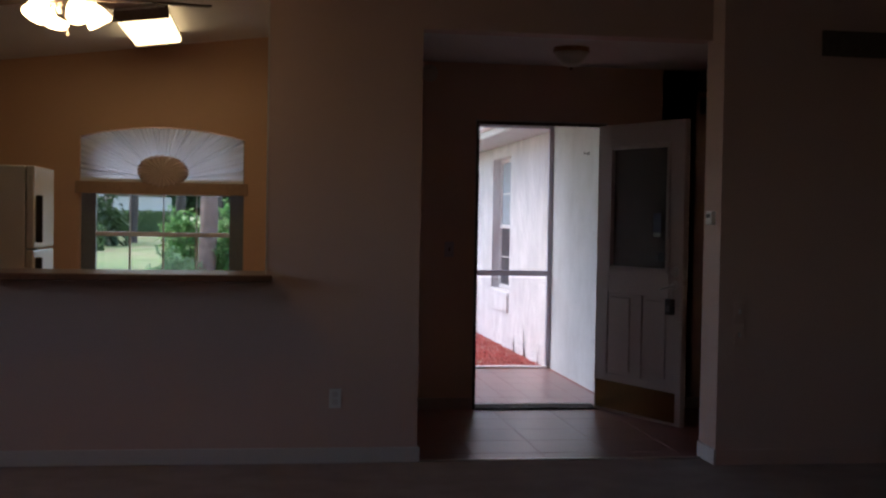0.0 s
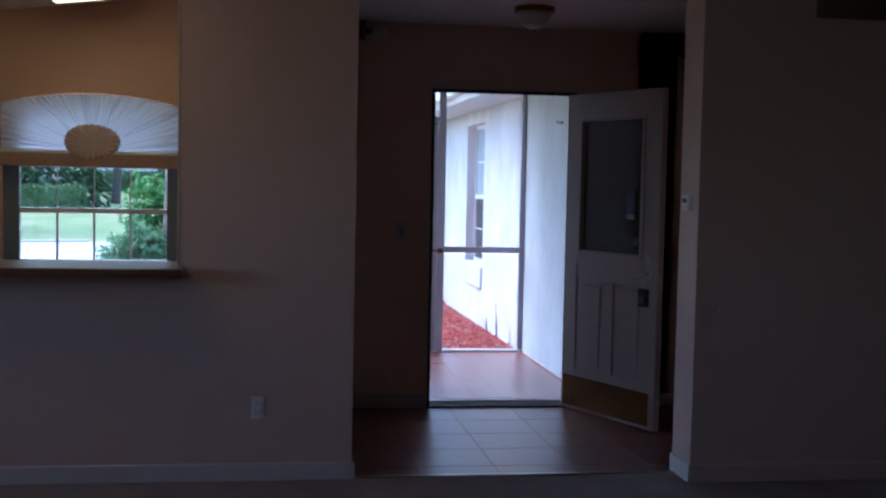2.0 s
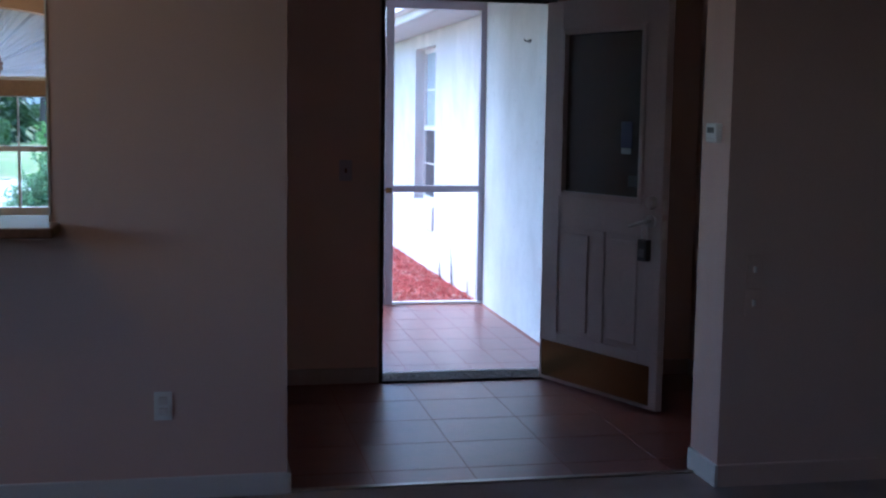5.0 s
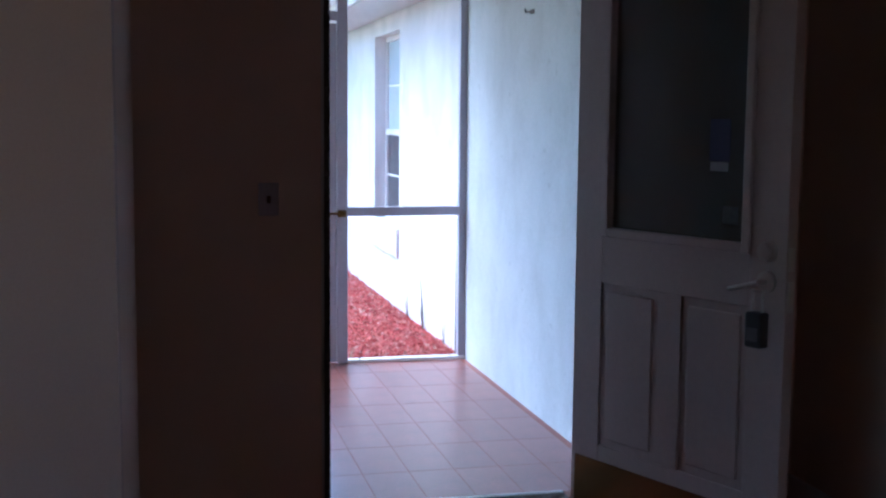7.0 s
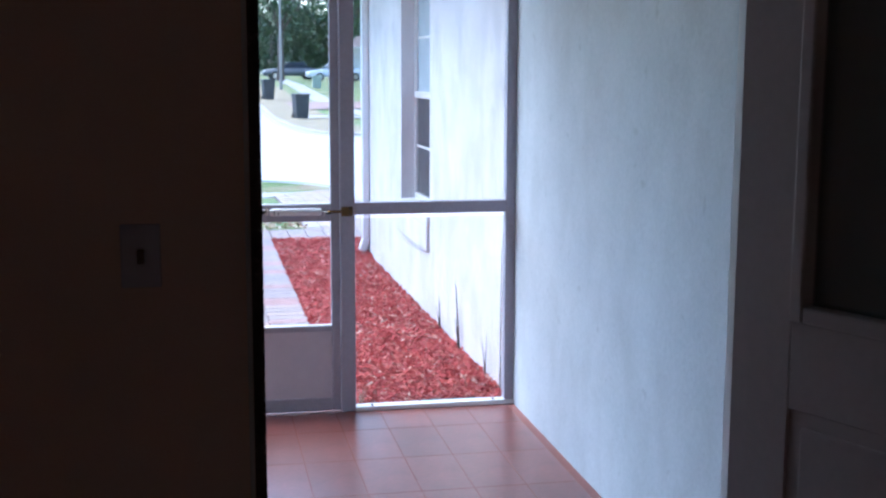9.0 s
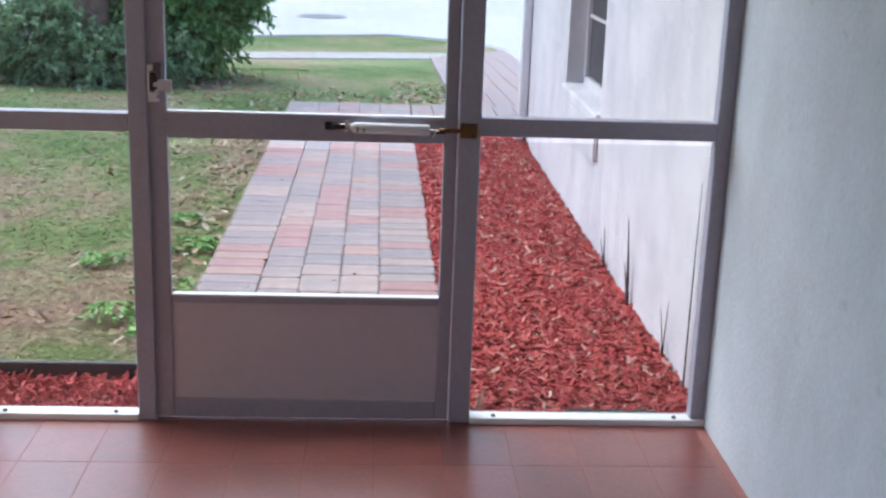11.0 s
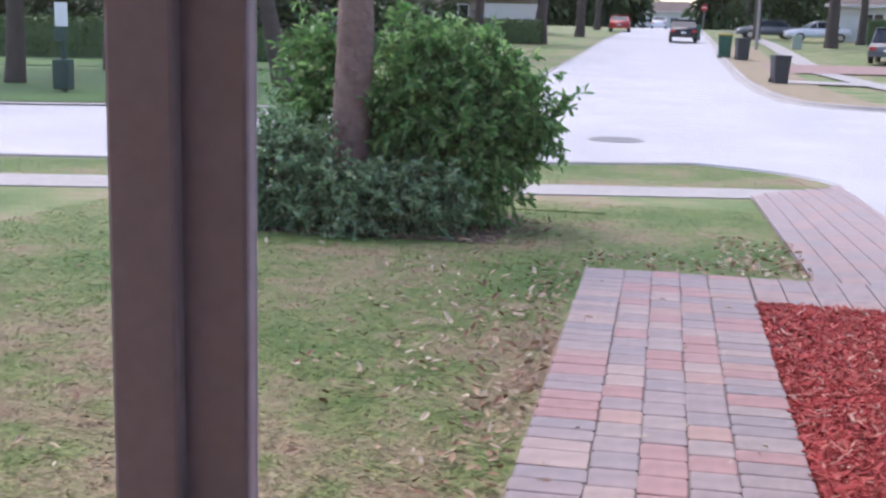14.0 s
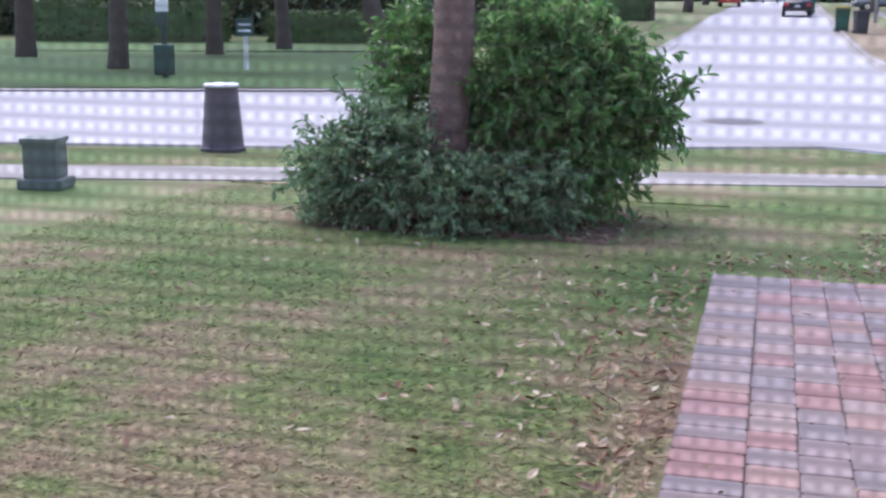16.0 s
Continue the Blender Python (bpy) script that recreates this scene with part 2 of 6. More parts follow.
M = dict(
    hall=mat("warm_hall_paint", (0.80, 0.57, 0.45), 0.65, 0.06, 1.5, 180, 0.25, depth=0.002),
    taupe=mat("taupe_wall_paint", (0.68, 0.48, 0.41), 0.7, 0.05, 1.5, 180, 0.25, depth=0.002),
    tan=mat("tan_wall_paint", (0.66, 0.40, 0.25), 0.65, 0.06, 1.5, 180, 0.25, depth=0.002),
    ceil=mat("ceiling_texture", (0.78, 0.73, 0.69), 0.85, 0.05, 2, 120, 0.6, depth=0.004),
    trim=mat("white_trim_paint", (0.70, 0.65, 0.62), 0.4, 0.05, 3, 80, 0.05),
    # white paint darkened and warmed to hold the dim light of the hall
    door=mat("dimmed_white_door_paint", (0.52, 0.42, 0.38), 0.4, 0.05, 3, 60, 0.06),
    carpet=mat("beige_carpet", (0.36, 0.285, 0.275), 0.95, 0.2, 5, 220, 0.9, depth=0.006),
    tile=mat("red_quarry_tile", (0.225, 0.062, 0.046), 0.33, 0.22, 7, 70, 0.12, per=0.09),
    grout=mat("pale_grout", (0.30, 0.118, 0.094), 0.6, 0.15, 10, 90, 0.3),
    stucco=weathered(mat("white_stucco", (0.60, 0.615, 0.62), 0.85, 0.10, 2.2, 70, 0.3, second=(0.52, 0.54, 0.545), depth=0.004), 0.45, (0.36, 0.37, 0.36)),
    stucco2=weathered(mat("pinkish_white_stucco", (0.75, 0.71, 0.68), 0.85, 0.10, 1.6, 70, 0.22, second=(0.62, 0.58, 0.57), depth=0.003), 0.7, (0.38, 0.35, 0.34)),
    alu=mat("bronze_white_aluminium", (0.375, 0.36, 0.42), 0.45, 0.08, 4, 60, 0.05),
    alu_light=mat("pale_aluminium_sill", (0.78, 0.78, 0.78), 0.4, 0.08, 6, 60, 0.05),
    kick=mat("painted_kick_panel", (0.57, 0.515, 0.56), 0.5, 0.04, 3, 30, 0.03),
    bar=mat("dark_wood_bar", (0.16, 0.075, 0.045), 0.35, 0.3, 4, 50, 0.15),
    brass=mat("brass_plate", (0.36, 0.215, 0.085), 0.24, 0.15, 4, 60, 0.05, metal=1.0),
    nickel=mat("satin_nickel", (0.62, 0.58, 0.54), 0.3, 0.08, 8, 80, 0.03, metal=1.0),
    black=mat("black_plastic", (0.025, 0.025, 0.028), 0.45, 0.1, 8, 80, 0.05),
    grey_card=mat("pale_grey_card", (0.36, 0.35, 0.34), 0.5, 0.05, 8, 80, 0.02),
    white=mat("white_plastic", (0.80, 0.78, 0.75), 0.4, 0.04, 8, 80, 0.02),
    enamel=mat("white_appliance_enamel", (0.78, 0.77, 0.75), 0.25, 0.03, 4, 60, 0.03),
    fabric=see_through("white_pleated_fabric", (0.82, 0.84, 0.88), 0.45, 0.9, True),
    steel=mat("blue_grey_window_metal", (0.17, 0.20, 0.23), 0.45, 0.1, 5, 60, 0.05),
    rail=mat("tan_stained_rail", (0.40, 0.25, 0.165), 0.5, 0.15, 6, 60, 0.1),
    cream=mat("cream_rosette_fabric", (0.60, 0.45, 0.37), 0.9, 0.1, 12, 120, 0.3),
    blade=mat("dark_fan_blade", (0.14, 0.10, 0.08), 0.45, 0.2, 5, 50, 0.1),
    purple=mat("purple_sticker", (0.035, 0.03, 0.09), 0.4, 0.1, 10, 60, 0.0),
    frost=mat("frosted_dome", (0.75, 0.70, 0.62), 0.3, 0.05, 6, 60, 0.05),
    grass=turf("lawn_soil", 0.97, 0.0, 0.9),
    blades=turf("grass_blade", 1.3, 0.34, 0.0),
    litter=palette("dry_leaf", [(0.30, 0.17, 0.09), (0.44, 0.32, 0.20), (0.52, 0.45, 0.33), (0.22, 0.12, 0.07)], 0.8, "island", 60, 0.1),
    mulch=palette("red_mulch_chip", [(0.36, 0.037, 0.034), (0.42, 0.055, 0.047), (0.28, 0.026, 0.025), (0.50, 0.11, 0.085), (0.33, 0.033, 0.03)], 0.85, "island", 60, 0.2),
    fleck=palette("pale_wood_fleck", [(0.56, 0.27, 0.20), (0.60, 0.42, 0.33), (0.50, 0.18, 0.13), (0.52, 0.16, 0.12)], 0.85, "island", 60, 0.1),
    mulch_bed=mat("red_mulch_bed", (0.36, 0.042, 0.032), 0.95, 0.5, 20, 90, 1.0, depth=0.02),
    paver=palette("clay_paver", [(0.335, 0.205, 0.19), (0.275, 0.222, 0.215), (0.35, 0.235, 0.20), (0.26, 0.222, 0.22), (0.305, 0.25, 0.23), (0.33, 0.195, 0.178), (0.29, 0.235, 0.225), (0.345, 0.265, 0.235)], 0.85, "object", 70, 0.5),
    paver2=palette("clay_paver_joined", [(0.30, 0.225, 0.21), (0.255, 0.225, 0.22), (0.31, 0.225, 0.205), (0.275, 0.23, 0.22), (0.315, 0.225, 0.20)], 0.85, "island", 70, 0.5),
    sand=mat("joint_sand", (0.18, 0.155, 0.14), 0.95, 0.3, 12, 90, 0.6),
    dry=mat("dry_verge_grass", (0.31, 0.235, 0.15), 0.95, 0.3, 2.0, 26, 0.8, second=(0.20, 0.165, 0.085), depth=0.02),
    brick=mat("reddish_brick_drive", (0.29, 0.185, 0.155), 0.9, 0.2, 3.0, 12, 0.4),
    concrete=mat("pale_concrete_road", (0.43, 0.42, 0.415), 0.85, 0.10, 0.5, 30, 0.3, second=(0.36, 0.352, 0.348), depth=0.01),
    sidewalk=mat("sidewalk_concrete", (0.355, 0.33, 0.30), 0.9, 0.14, 1.5, 40, 0.4, depth=0.01),
    edging=mat("black_edging", (0.04, 0.04, 0.04), 0.6, 0.2, 10, 60, 0.2),
    leaf=thin_leaf(palette("shrub_leaf", [(0.11, 0.27, 0.075), (0.15, 0.34, 0.10), (0.07, 0.19, 0.055), (0.30, 0.48, 0.18)], 0.36, "island", 20, 0.0)),
    leaf2=thin_leaf(palette("blue_green_shrub_leaf", [(0.17, 0.31, 0.16), (0.24, 0.40, 0.22), (0.11, 0.22, 0.10), (0.36, 0.50, 0.30)], 0.45, "island", 20, 0.0)),
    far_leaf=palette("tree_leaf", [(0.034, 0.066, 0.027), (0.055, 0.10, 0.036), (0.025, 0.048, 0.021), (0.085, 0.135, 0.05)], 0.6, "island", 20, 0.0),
    # green for the far lawn, with the street trees' shade put into it
    green=mat("tree_shaded_lawn", (0.075, 0.155, 0.03), 0.95, 0.3, 0.4, 20, 0.8, second=(0.035, 0.08, 0.018), depth=0.02),
    earth=mat("brown_earth", (0.17, 0.105, 0.07), 0.95, 0.35, 8, 60, 0.8, depth=0.02),
    weed=palette("weed_leaf", [(0.16, 0.33, 0.055), (0.22, 0.40, 0.08), (0.11, 0.25, 0.04)], 0.6, "island", 20, 0.0),
    # sky reflection in the garage window's upper sash, painted as a pale pane
    blind=mat("sky_sheen_pane", (0.46, 0.52, 0.54), 0.25, 0.08, 3, 40, 0.05),
    hedge=palette("hedge_leaf", [(0.05, 0.11, 0.025), (0.08, 0.15, 0.035), (0.035, 0.075, 0.02), (0.12, 0.19, 0.05)], 0.6, "island", 20, 0.0),
    bark=mat("palm_bark", (0.31, 0.20, 0.165), 0.9, 0.35, 9, 40, 1.0, second=(0.19, 0.12, 0.095), depth=0.02),
    bark2=mat("oak_bark", (0.11, 0.085, 0.07), 0.95, 0.35, 5, 30, 1.0, depth=0.03),
    barrel=mat("brown_plastic_barrel", (0.115, 0.092, 0.105), 0.6, 0.15, 6, 60, 0.1),
    utility=mat("green_utility_box", (0.15, 0.18, 0.16), 0.6, 0.15, 6, 60, 0.1),
    pale_green=mat("pale_green_paint", (0.36, 0.42, 0.34), 0.6, 0.1, 6, 60, 0.05),
    green_bin=mat("green_bin_plastic", (0.02, 0.10, 0.06), 0.5, 0.1, 6, 60, 0.05),
    dark_bin=mat("charcoal_bin_plastic", (0.035, 0.04, 0.045), 0.5, 0.1, 6, 60, 0.05),
    yellow=mat("yellow_bin_lid", (0.40, 0.28, 0.04), 0.5, 0.1, 6, 60, 0.05),
    car_black=mat("black_car_paint", (0.02, 0.02, 0.022), 0.2, 0.05, 3, 40, 0.0),
    car_white=mat("white_car_paint", (0.75, 0.76, 0.78), 0.2, 0.03, 3, 40, 0.0),
    car_red=mat("red_car_paint", (0.42, 0.035, 0.03), 0.2, 0.05, 3, 40, 0.0),
    car_grey=mat("grey_car_paint", (0.10, 0.11, 0.12), 0.25, 0.05, 3, 40, 0.0),
    tyre=mat("tyre_rubber", (0.02, 0.02, 0.02), 0.8, 0.1, 8, 60, 0.1),
    dark_glass=mat("dark_window_glass", (0.02, 0.025, 0.03), 0.06, 0.05, 2, 20, 0.0),
    tail=mat("red_tail_lamp", (0.45, 0.02, 0.02), 0.3, 0.05, 5, 40, 0.0),
    roof=mat("brown_shingles", (0.16, 0.12, 0.10), 0.9, 0.25, 3, 30, 0.5),
    pale_house=mat("white_house_wall", (0.68, 0.67, 0.65), 0.85, 0.10, 1, 40, 0.3),
    house=mat("beige_house_wall", (0.28, 0.23, 0.19), 0.85, 0.12, 1, 40, 0.3),
    sign=mat("green_sign", (0.02, 0.06, 0.045), 0.5, 0.1, 6, 60, 0.0),
    wood=mat("weathered_wood", (0.26, 0.20, 0.16), 0.85, 0.3, 5, 50, 0.3),
    iron=mat("cast_iron", (0.14, 0.135, 0.135), 0.7, 0.2, 10, 60, 0.3),
    glass=glass("clear_glass"), door_glass=see_through("door_glass", (0.17, 0.19, 0.185), 0.5, 0.12), screen=insect_screen("fly_screen"),
    tube=glow("fluorescent_diffuser", (1.0, 0.80, 0.42), 0.82), bulb=glow("warm_glass_shade", (1.0, 0.68, 0.33), 2.3),
)
tile_shader = M["tile"].node_tree.nodes["Principled BSDF"]
tile_shader.inputs["Specular IOR Level"].default_value = 0.9
tile_shader.inputs["Coat Weight"].default_value, tile_shader.inputs["Coat Roughness"].default_value = 0.35, 0.34

# ---- helpers for meshes ----
def box(bm, x0, x1, y0, y1, z0, z1, bevel=0.0):
    r = bmesh.ops.create_cube(bm, size=1.0, matrix=Matrix.Translation(((x0 + x1) / 2, (y0 + y1) / 2, (z0 + z1) / 2)) @ Matrix.Diagonal((x1 - x0, y1 - y0, z1 - z0, 1)))
    if bevel:
        edges = list({e for v in r["verts"] for e in v.link_edges})
        bmesh.ops.bevel(bm, geom=edges, offset=bevel, segments=2, affect="EDGES", profile=0.5)
    return bm


def rod(bm, a, b, r0, r1=None, seg=14):
    a, b = Vector(a), Vector(b)
    m = Matrix.Translation((a + b) / 2) @ (b - a).to_track_quat("Z", "Y").to_matrix().to_4x4()
    bmesh.ops.create_cone(bm, cap_ends=True, segments=seg, radius1=r0, radius2=r0 if r1 is None else r1, depth=(b - a).length, matrix=m)
    return bm


def lathe(bm, profile, centre=(0, 0, 0), seg=24):
    """Turns (radius, height) pairs round the upright axis."""
    rings = []
    for r, z in profile:
        rings.append([bm.verts.new((centre[0] + r * math.cos(k * math.tau / seg), centre[1] + r * math.sin(k * math.tau / seg), centre[2] + z)) for k in range(seg)])
    for lo, hi in zip(rings, rings[1:]):
        for k in range(seg):
            bm.faces.new((lo[k], lo[(k + 1) % seg], hi[(k + 1) % seg], hi[k]))
    bm.faces.new(rings[0][::-1]), bm.faces.new(rings[-1])
    return bm


def mesh_of(name, bm, material, smooth=False):
    me = bpy.data.meshes.new(name)
    bm.to_mesh(me)
    bm.free()
    me.materials.append(material)
    if smooth:
        me.polygons.foreach_set("use_smooth", [True] * len(me.polygons))
    return me


def part(name, bm, material, parent=None, label="", smooth=False):
    ob = new(name, mesh_of(name, bm, material, smooth))
    ob.parent = parent
    return tagged(ob, label)


def thing(name, at, label, category, group="", kind="", turn=0):
    ob = new(name)
    ob.empty_display_size = 0.1
    ob.matrix_basis = pose(*at, 0, 0, turn)
    return tagged(ob, label, category, group, kind)


def structure(name, bm, material, label, category):
    return tagged(part(name, bm, material), label, category, kind="structure")


def B(*boxes, bevel=0.0):
    bm = bmesh.new()
    for b in boxes:
        box(bm, *b, bevel=bevel)
    return bm


def R(*rods, seg=14):
    bm = bmesh.new()
    for r in rods:
        rod(bm, *r, seg=seg)
    return bm


def from_arrays(name, verts, faces, material):
    me = bpy.data.meshes.new(name)
    me.from_pydata(verts, [], faces)
    me.materials.append(material)
    return new(name, me)

# ---- the house: floors, walls, ceilings ----
LIV, PORCH, SCREEN = -1.80, -0.125, 3.32        # living-room face of the inner wall, porch level, screen line
structure("floor_carpet", B((-6, 4, -12, LIV + 0.02, -0.12, 0.0)), M["carpet"], "worn beige wall-to-wall carpet in the living room", "floor")
structure("floor_kitchen", B((-6, -0.77, LIV + 0.02, 1.45, -0.12, 0.0)), M["grout"], "tiled kitchen floor behind the breakfast bar", "floor")
foyer_floor = structure("floor_foyer", B((-0.77, 1.9, LIV + 0.02, 0.2, -0.12, -0.001)), M["grout"], "red quarry tile floor of the entrance hall", "floor")
porch_floor = structure("floor_porch", B((-0.85, 1.336, 0.2, 1.65, -0.30, PORCH - 0.0002), (-0.95, 1.336, 1.65, SCREEN + 0.06, -0.30, PORCH - 0.0002)), M["grout"], "red quarry tile floor of the screened porch", "floor")

structure("wall_living", B((-6, -3.9, LIV, -1.66, 0, 2.95), (-3.9, -1.473, LIV, -1.66, 0, 1.0), (-1.473, -0.63, LIV, -1.66, 0, 2.95), (-3.9, -1.473, LIV, -1.66, 2.68, 2.95)),
          M["taupe"], "taupe painted wall with a breakfast-bar opening", "wall")
structure("wall_header", B((-0.63, 1.03, LIV, -1.66, 2.39, 2.95)), M["taupe"], "taupe header above the hall opening", "wall")
structure("wall_pier", B((1.03, 4.0, -1.98, -1.72, 0, 2.95)), M["taupe"], "taupe wall beside the hall opening", "wall")
structure("wall_foyer_west", B((-0.77, -0.63, -1.66, 0.0, 0, 2.95)), M["hall"], "tan painted side wall of the entrance hall", "wall")
structure("wall_foyer_east", B((1.75, 1.9, -1.72, 0.0, 0, 2.95)), M["hall"], "tan painted side wall of the entrance hall", "wall")
structure("wall_front", B((-0.85, -0.025, 0.0, 0.1, -0.1, 2.95), (0.937, 1.9, 0.0, 0.1, -0.1, 2.95), (-0.025, 0.937, 0.0, 0.1, 2.055, 2.95)),
          M["hall"], "tan painted front wall round the entrance door", "wall")
structure("wall_front_outside", B((-0.85, -0.025, 0.1, 0.125, -0.2, 2.7), (0.937, 1.336, 0.1, 0.125, -0.2, 2.7), (-0.025, 0.937, 0.1, 0.125, 2.055, 2.7)),
          M["stucco"], "white stucco front wall inside the porch", "wall")
structure("wall_kitchen_west", B((-6.15, -6.0, -1.7, 1.65, -0.1, 2.95)), M["tan"], "tan wall at the far side of the kitchen", "wall")
structure("wall_kitchen_east", B((-0.85, -0.77, 0.1, 1.65, -0.2, 2.95)), M["stucco"], "white stucco side wall of the porch", "wall")
structure("wall_living_east", B((4.0, 4.15, -12.15, -1.72, 0, 2.95)), M["taupe"], "taupe living room side wall", "wall")
# the opening in this unseen wall is added to let daylight in
structure("wall_living_west", B((-6.15, -6.0, -12.0, -6.2, 0, 2.95), (-6.15, -6.0, -2.5, -1.7, 0, 2.95), (-6.15, -6.0, -6.2, -2.5, 2.25, 2.95), (-6.15, -6.0, -6.2, -2.5, 0, 1.15)),
          M["taupe"], "unseen taupe living room wall with an opening added for daylight", "wall")
structure("wall_living_south", B((-6.15, 4.15, -12.15, -12.0, 0, 2.95)), M["taupe"], "taupe living room back wall", "wall")
structure("ceiling_living", B((-6.15, 4.15, -12.15, -1.66, 2.78, 2.95)), M["ceil"], "textured off-white living room ceiling", "ceiling")
structure("ceiling_foyer", B((-0.63, 1.75, -1.66, 0.0, 2.45, 2.6)), M["ceil"], "textured off-white hall ceiling", "ceiling")
bm = B((-6.0, -0.77, -1.66, 1.45, 2.8, 2.95))
for v in bm.verts:
    v.co.z += 0.125 * (v.co.x + 1.5) - 0.012
structure("ceiling_kitchen", bm, M["ceil"], "sloping textured kitchen ceiling", "ceiling")
structure("ceiling_porch", B((-0.85, 1.336, 0.125, 1.65, 2.5, 2.62), (-2.6, 1.336, 1.65, SCREEN + 0.5, 2.5, 2.62)), M["stucco"], "white boarded porch ceiling", "ceiling")
structure("roof_main", B((-6.6, 4.6, -12.6, 2.2, 2.96, 3.1)), M["roof"], "brown shingle roof slab over the house", "roof")


def arch_z(x, x0, x1, z0, z1):
    k = (2 * x - x0 - x1) / (x1 - x0)
    return z0 + (z1 - z0) * (1 - k * k)


# kitchen front wall with its shallow arched window
WX0, WX1, WZ0, WZS, WZT = -2.95, -1.665, 0.77, 1.955, 2.04
bm = B((-6, WX0, 1.45, 1.65, -0.1, 2.95), (WX1, -0.77, 1.45, 1.65, -0.1, 2.95), (WX0, WX1, 1.45, 1.65, -0.1, WZ0))
N = 16
for i in range(N):
    a, b = WX0 + (WX1 - WX0) * i / N, WX0 + (WX1 - WX0) * (i + 1) / N
    za, zb = arch_z(a, WX0, WX1, WZS, WZT), arch_z(b, WX0, WX1, WZS, WZT)
    vs = [bm.verts.new(p) for p in ((a, 1.45, za), (b, 1.45, zb), (b, 1.45, 2.95), (a, 1.45, 2.95), (a, 1.65, za), (b, 1.65, zb), (b, 1.65, 2.95), (a, 1.65, 2.95))]
    for q in ((0, 1, 2, 3), (5, 4, 7, 6), (0, 4, 5, 1)):
        bm.faces.new([vs[k] for k in q])
structure("wall_kitchen_front", bm, M["tan"], "tan kitchen wall with an arched window", "wall")

# hall boards use the dimmed door white, the pier face board is taupe
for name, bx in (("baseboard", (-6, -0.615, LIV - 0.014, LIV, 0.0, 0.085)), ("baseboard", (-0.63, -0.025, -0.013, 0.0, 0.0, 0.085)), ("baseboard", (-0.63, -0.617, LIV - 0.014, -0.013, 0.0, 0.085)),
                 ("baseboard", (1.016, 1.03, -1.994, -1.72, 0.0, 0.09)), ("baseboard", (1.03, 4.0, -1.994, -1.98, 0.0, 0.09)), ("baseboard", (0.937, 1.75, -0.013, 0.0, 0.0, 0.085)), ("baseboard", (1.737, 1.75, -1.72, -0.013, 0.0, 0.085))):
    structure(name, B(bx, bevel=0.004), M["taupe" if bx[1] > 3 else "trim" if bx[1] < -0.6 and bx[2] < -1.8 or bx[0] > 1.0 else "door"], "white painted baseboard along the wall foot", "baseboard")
structure("trim_carpet_edge", B((-0.63, 1.03, LIV + 0.005, LIV + 0.035, 0.0, 0.008), bevel=0.003), M["nickel"], "thin metal strip between carpet and tile", "trim")

# entrance door: casing, jambs and threshold
door_frame = thing("door_1", (0, 0, 0), "white painted entrance door frame with metal threshold", "door frame", kind="structure")
part("jamb", B((-0.025, 0.0, 0.0, 0.1, 0, 2.03), bevel=0.003), M["trim"], door_frame)
part("jamb", B((0.912, 0.937, 0.0, 0.1, 0, 2.03), bevel=0.003), M["trim"], door_frame)
part("head", B((-0.025, 0.937, 0.0, 0.1, 2.03, 2.055), bevel=0.003), M["trim"], door_frame)
for bx in ((-0.016, 0.004, -0.006, -0.001, 0, 2.035), (0.908, 0.928, -0.006, -0.001, 0, 2.035), (-0.016, 0.928, -0.006, -0.001, 2.022, 2.044)):
    part("weather_strip", B(bx, bevel=0.001), M["bark2"], door_frame, "dark weather strip")
part("threshold", B((0.0, 0.912, 0.172, 0.2, -0.004, 0.014), bevel=0.005), M["alu_light"], door_frame, "pale metal threshold edge")
part("threshold", B((0.0, 0.912, -0.03, 0.170, -0.004, 0.012), bevel=0.004), M["bark2"], door_frame, "dark worn threshold")

# door leaf, built shut along +x from its hinge, then swung inwards
leaf = thing("entrance_door", (0.906, -0.01, 0.012), "white half-glazed panelled entrance door standing open into the hall", "door", turn=-67.5)
W, T = 0.905, 0.044
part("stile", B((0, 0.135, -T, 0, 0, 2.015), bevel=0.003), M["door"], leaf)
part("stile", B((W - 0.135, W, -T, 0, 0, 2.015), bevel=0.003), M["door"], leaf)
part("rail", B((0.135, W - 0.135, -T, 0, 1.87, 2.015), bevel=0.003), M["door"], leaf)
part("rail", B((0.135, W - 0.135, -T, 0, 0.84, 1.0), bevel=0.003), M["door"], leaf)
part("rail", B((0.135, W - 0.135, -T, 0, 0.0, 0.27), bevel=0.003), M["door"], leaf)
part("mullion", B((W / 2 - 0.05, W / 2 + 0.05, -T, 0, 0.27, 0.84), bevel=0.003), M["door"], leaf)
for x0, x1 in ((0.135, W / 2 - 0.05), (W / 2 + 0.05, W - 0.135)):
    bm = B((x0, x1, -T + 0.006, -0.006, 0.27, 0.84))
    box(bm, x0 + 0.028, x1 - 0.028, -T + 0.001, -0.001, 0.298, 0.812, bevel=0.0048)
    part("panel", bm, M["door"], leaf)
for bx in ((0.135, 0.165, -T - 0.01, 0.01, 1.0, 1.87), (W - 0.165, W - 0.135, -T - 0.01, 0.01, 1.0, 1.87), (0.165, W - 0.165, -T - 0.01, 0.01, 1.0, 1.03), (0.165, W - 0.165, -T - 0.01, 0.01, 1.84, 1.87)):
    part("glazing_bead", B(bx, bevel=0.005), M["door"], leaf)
pane = part("pane", B((0.165, W - 0.165, -0.026, -0.02, 1.03, 1.84)), M["door_glass"], leaf)
part("sticker", B((0.585, 0.665, -0.0285, -0.0265, 1.27, 1.40)), M["purple"], leaf, "dark purple sticker on the glass")
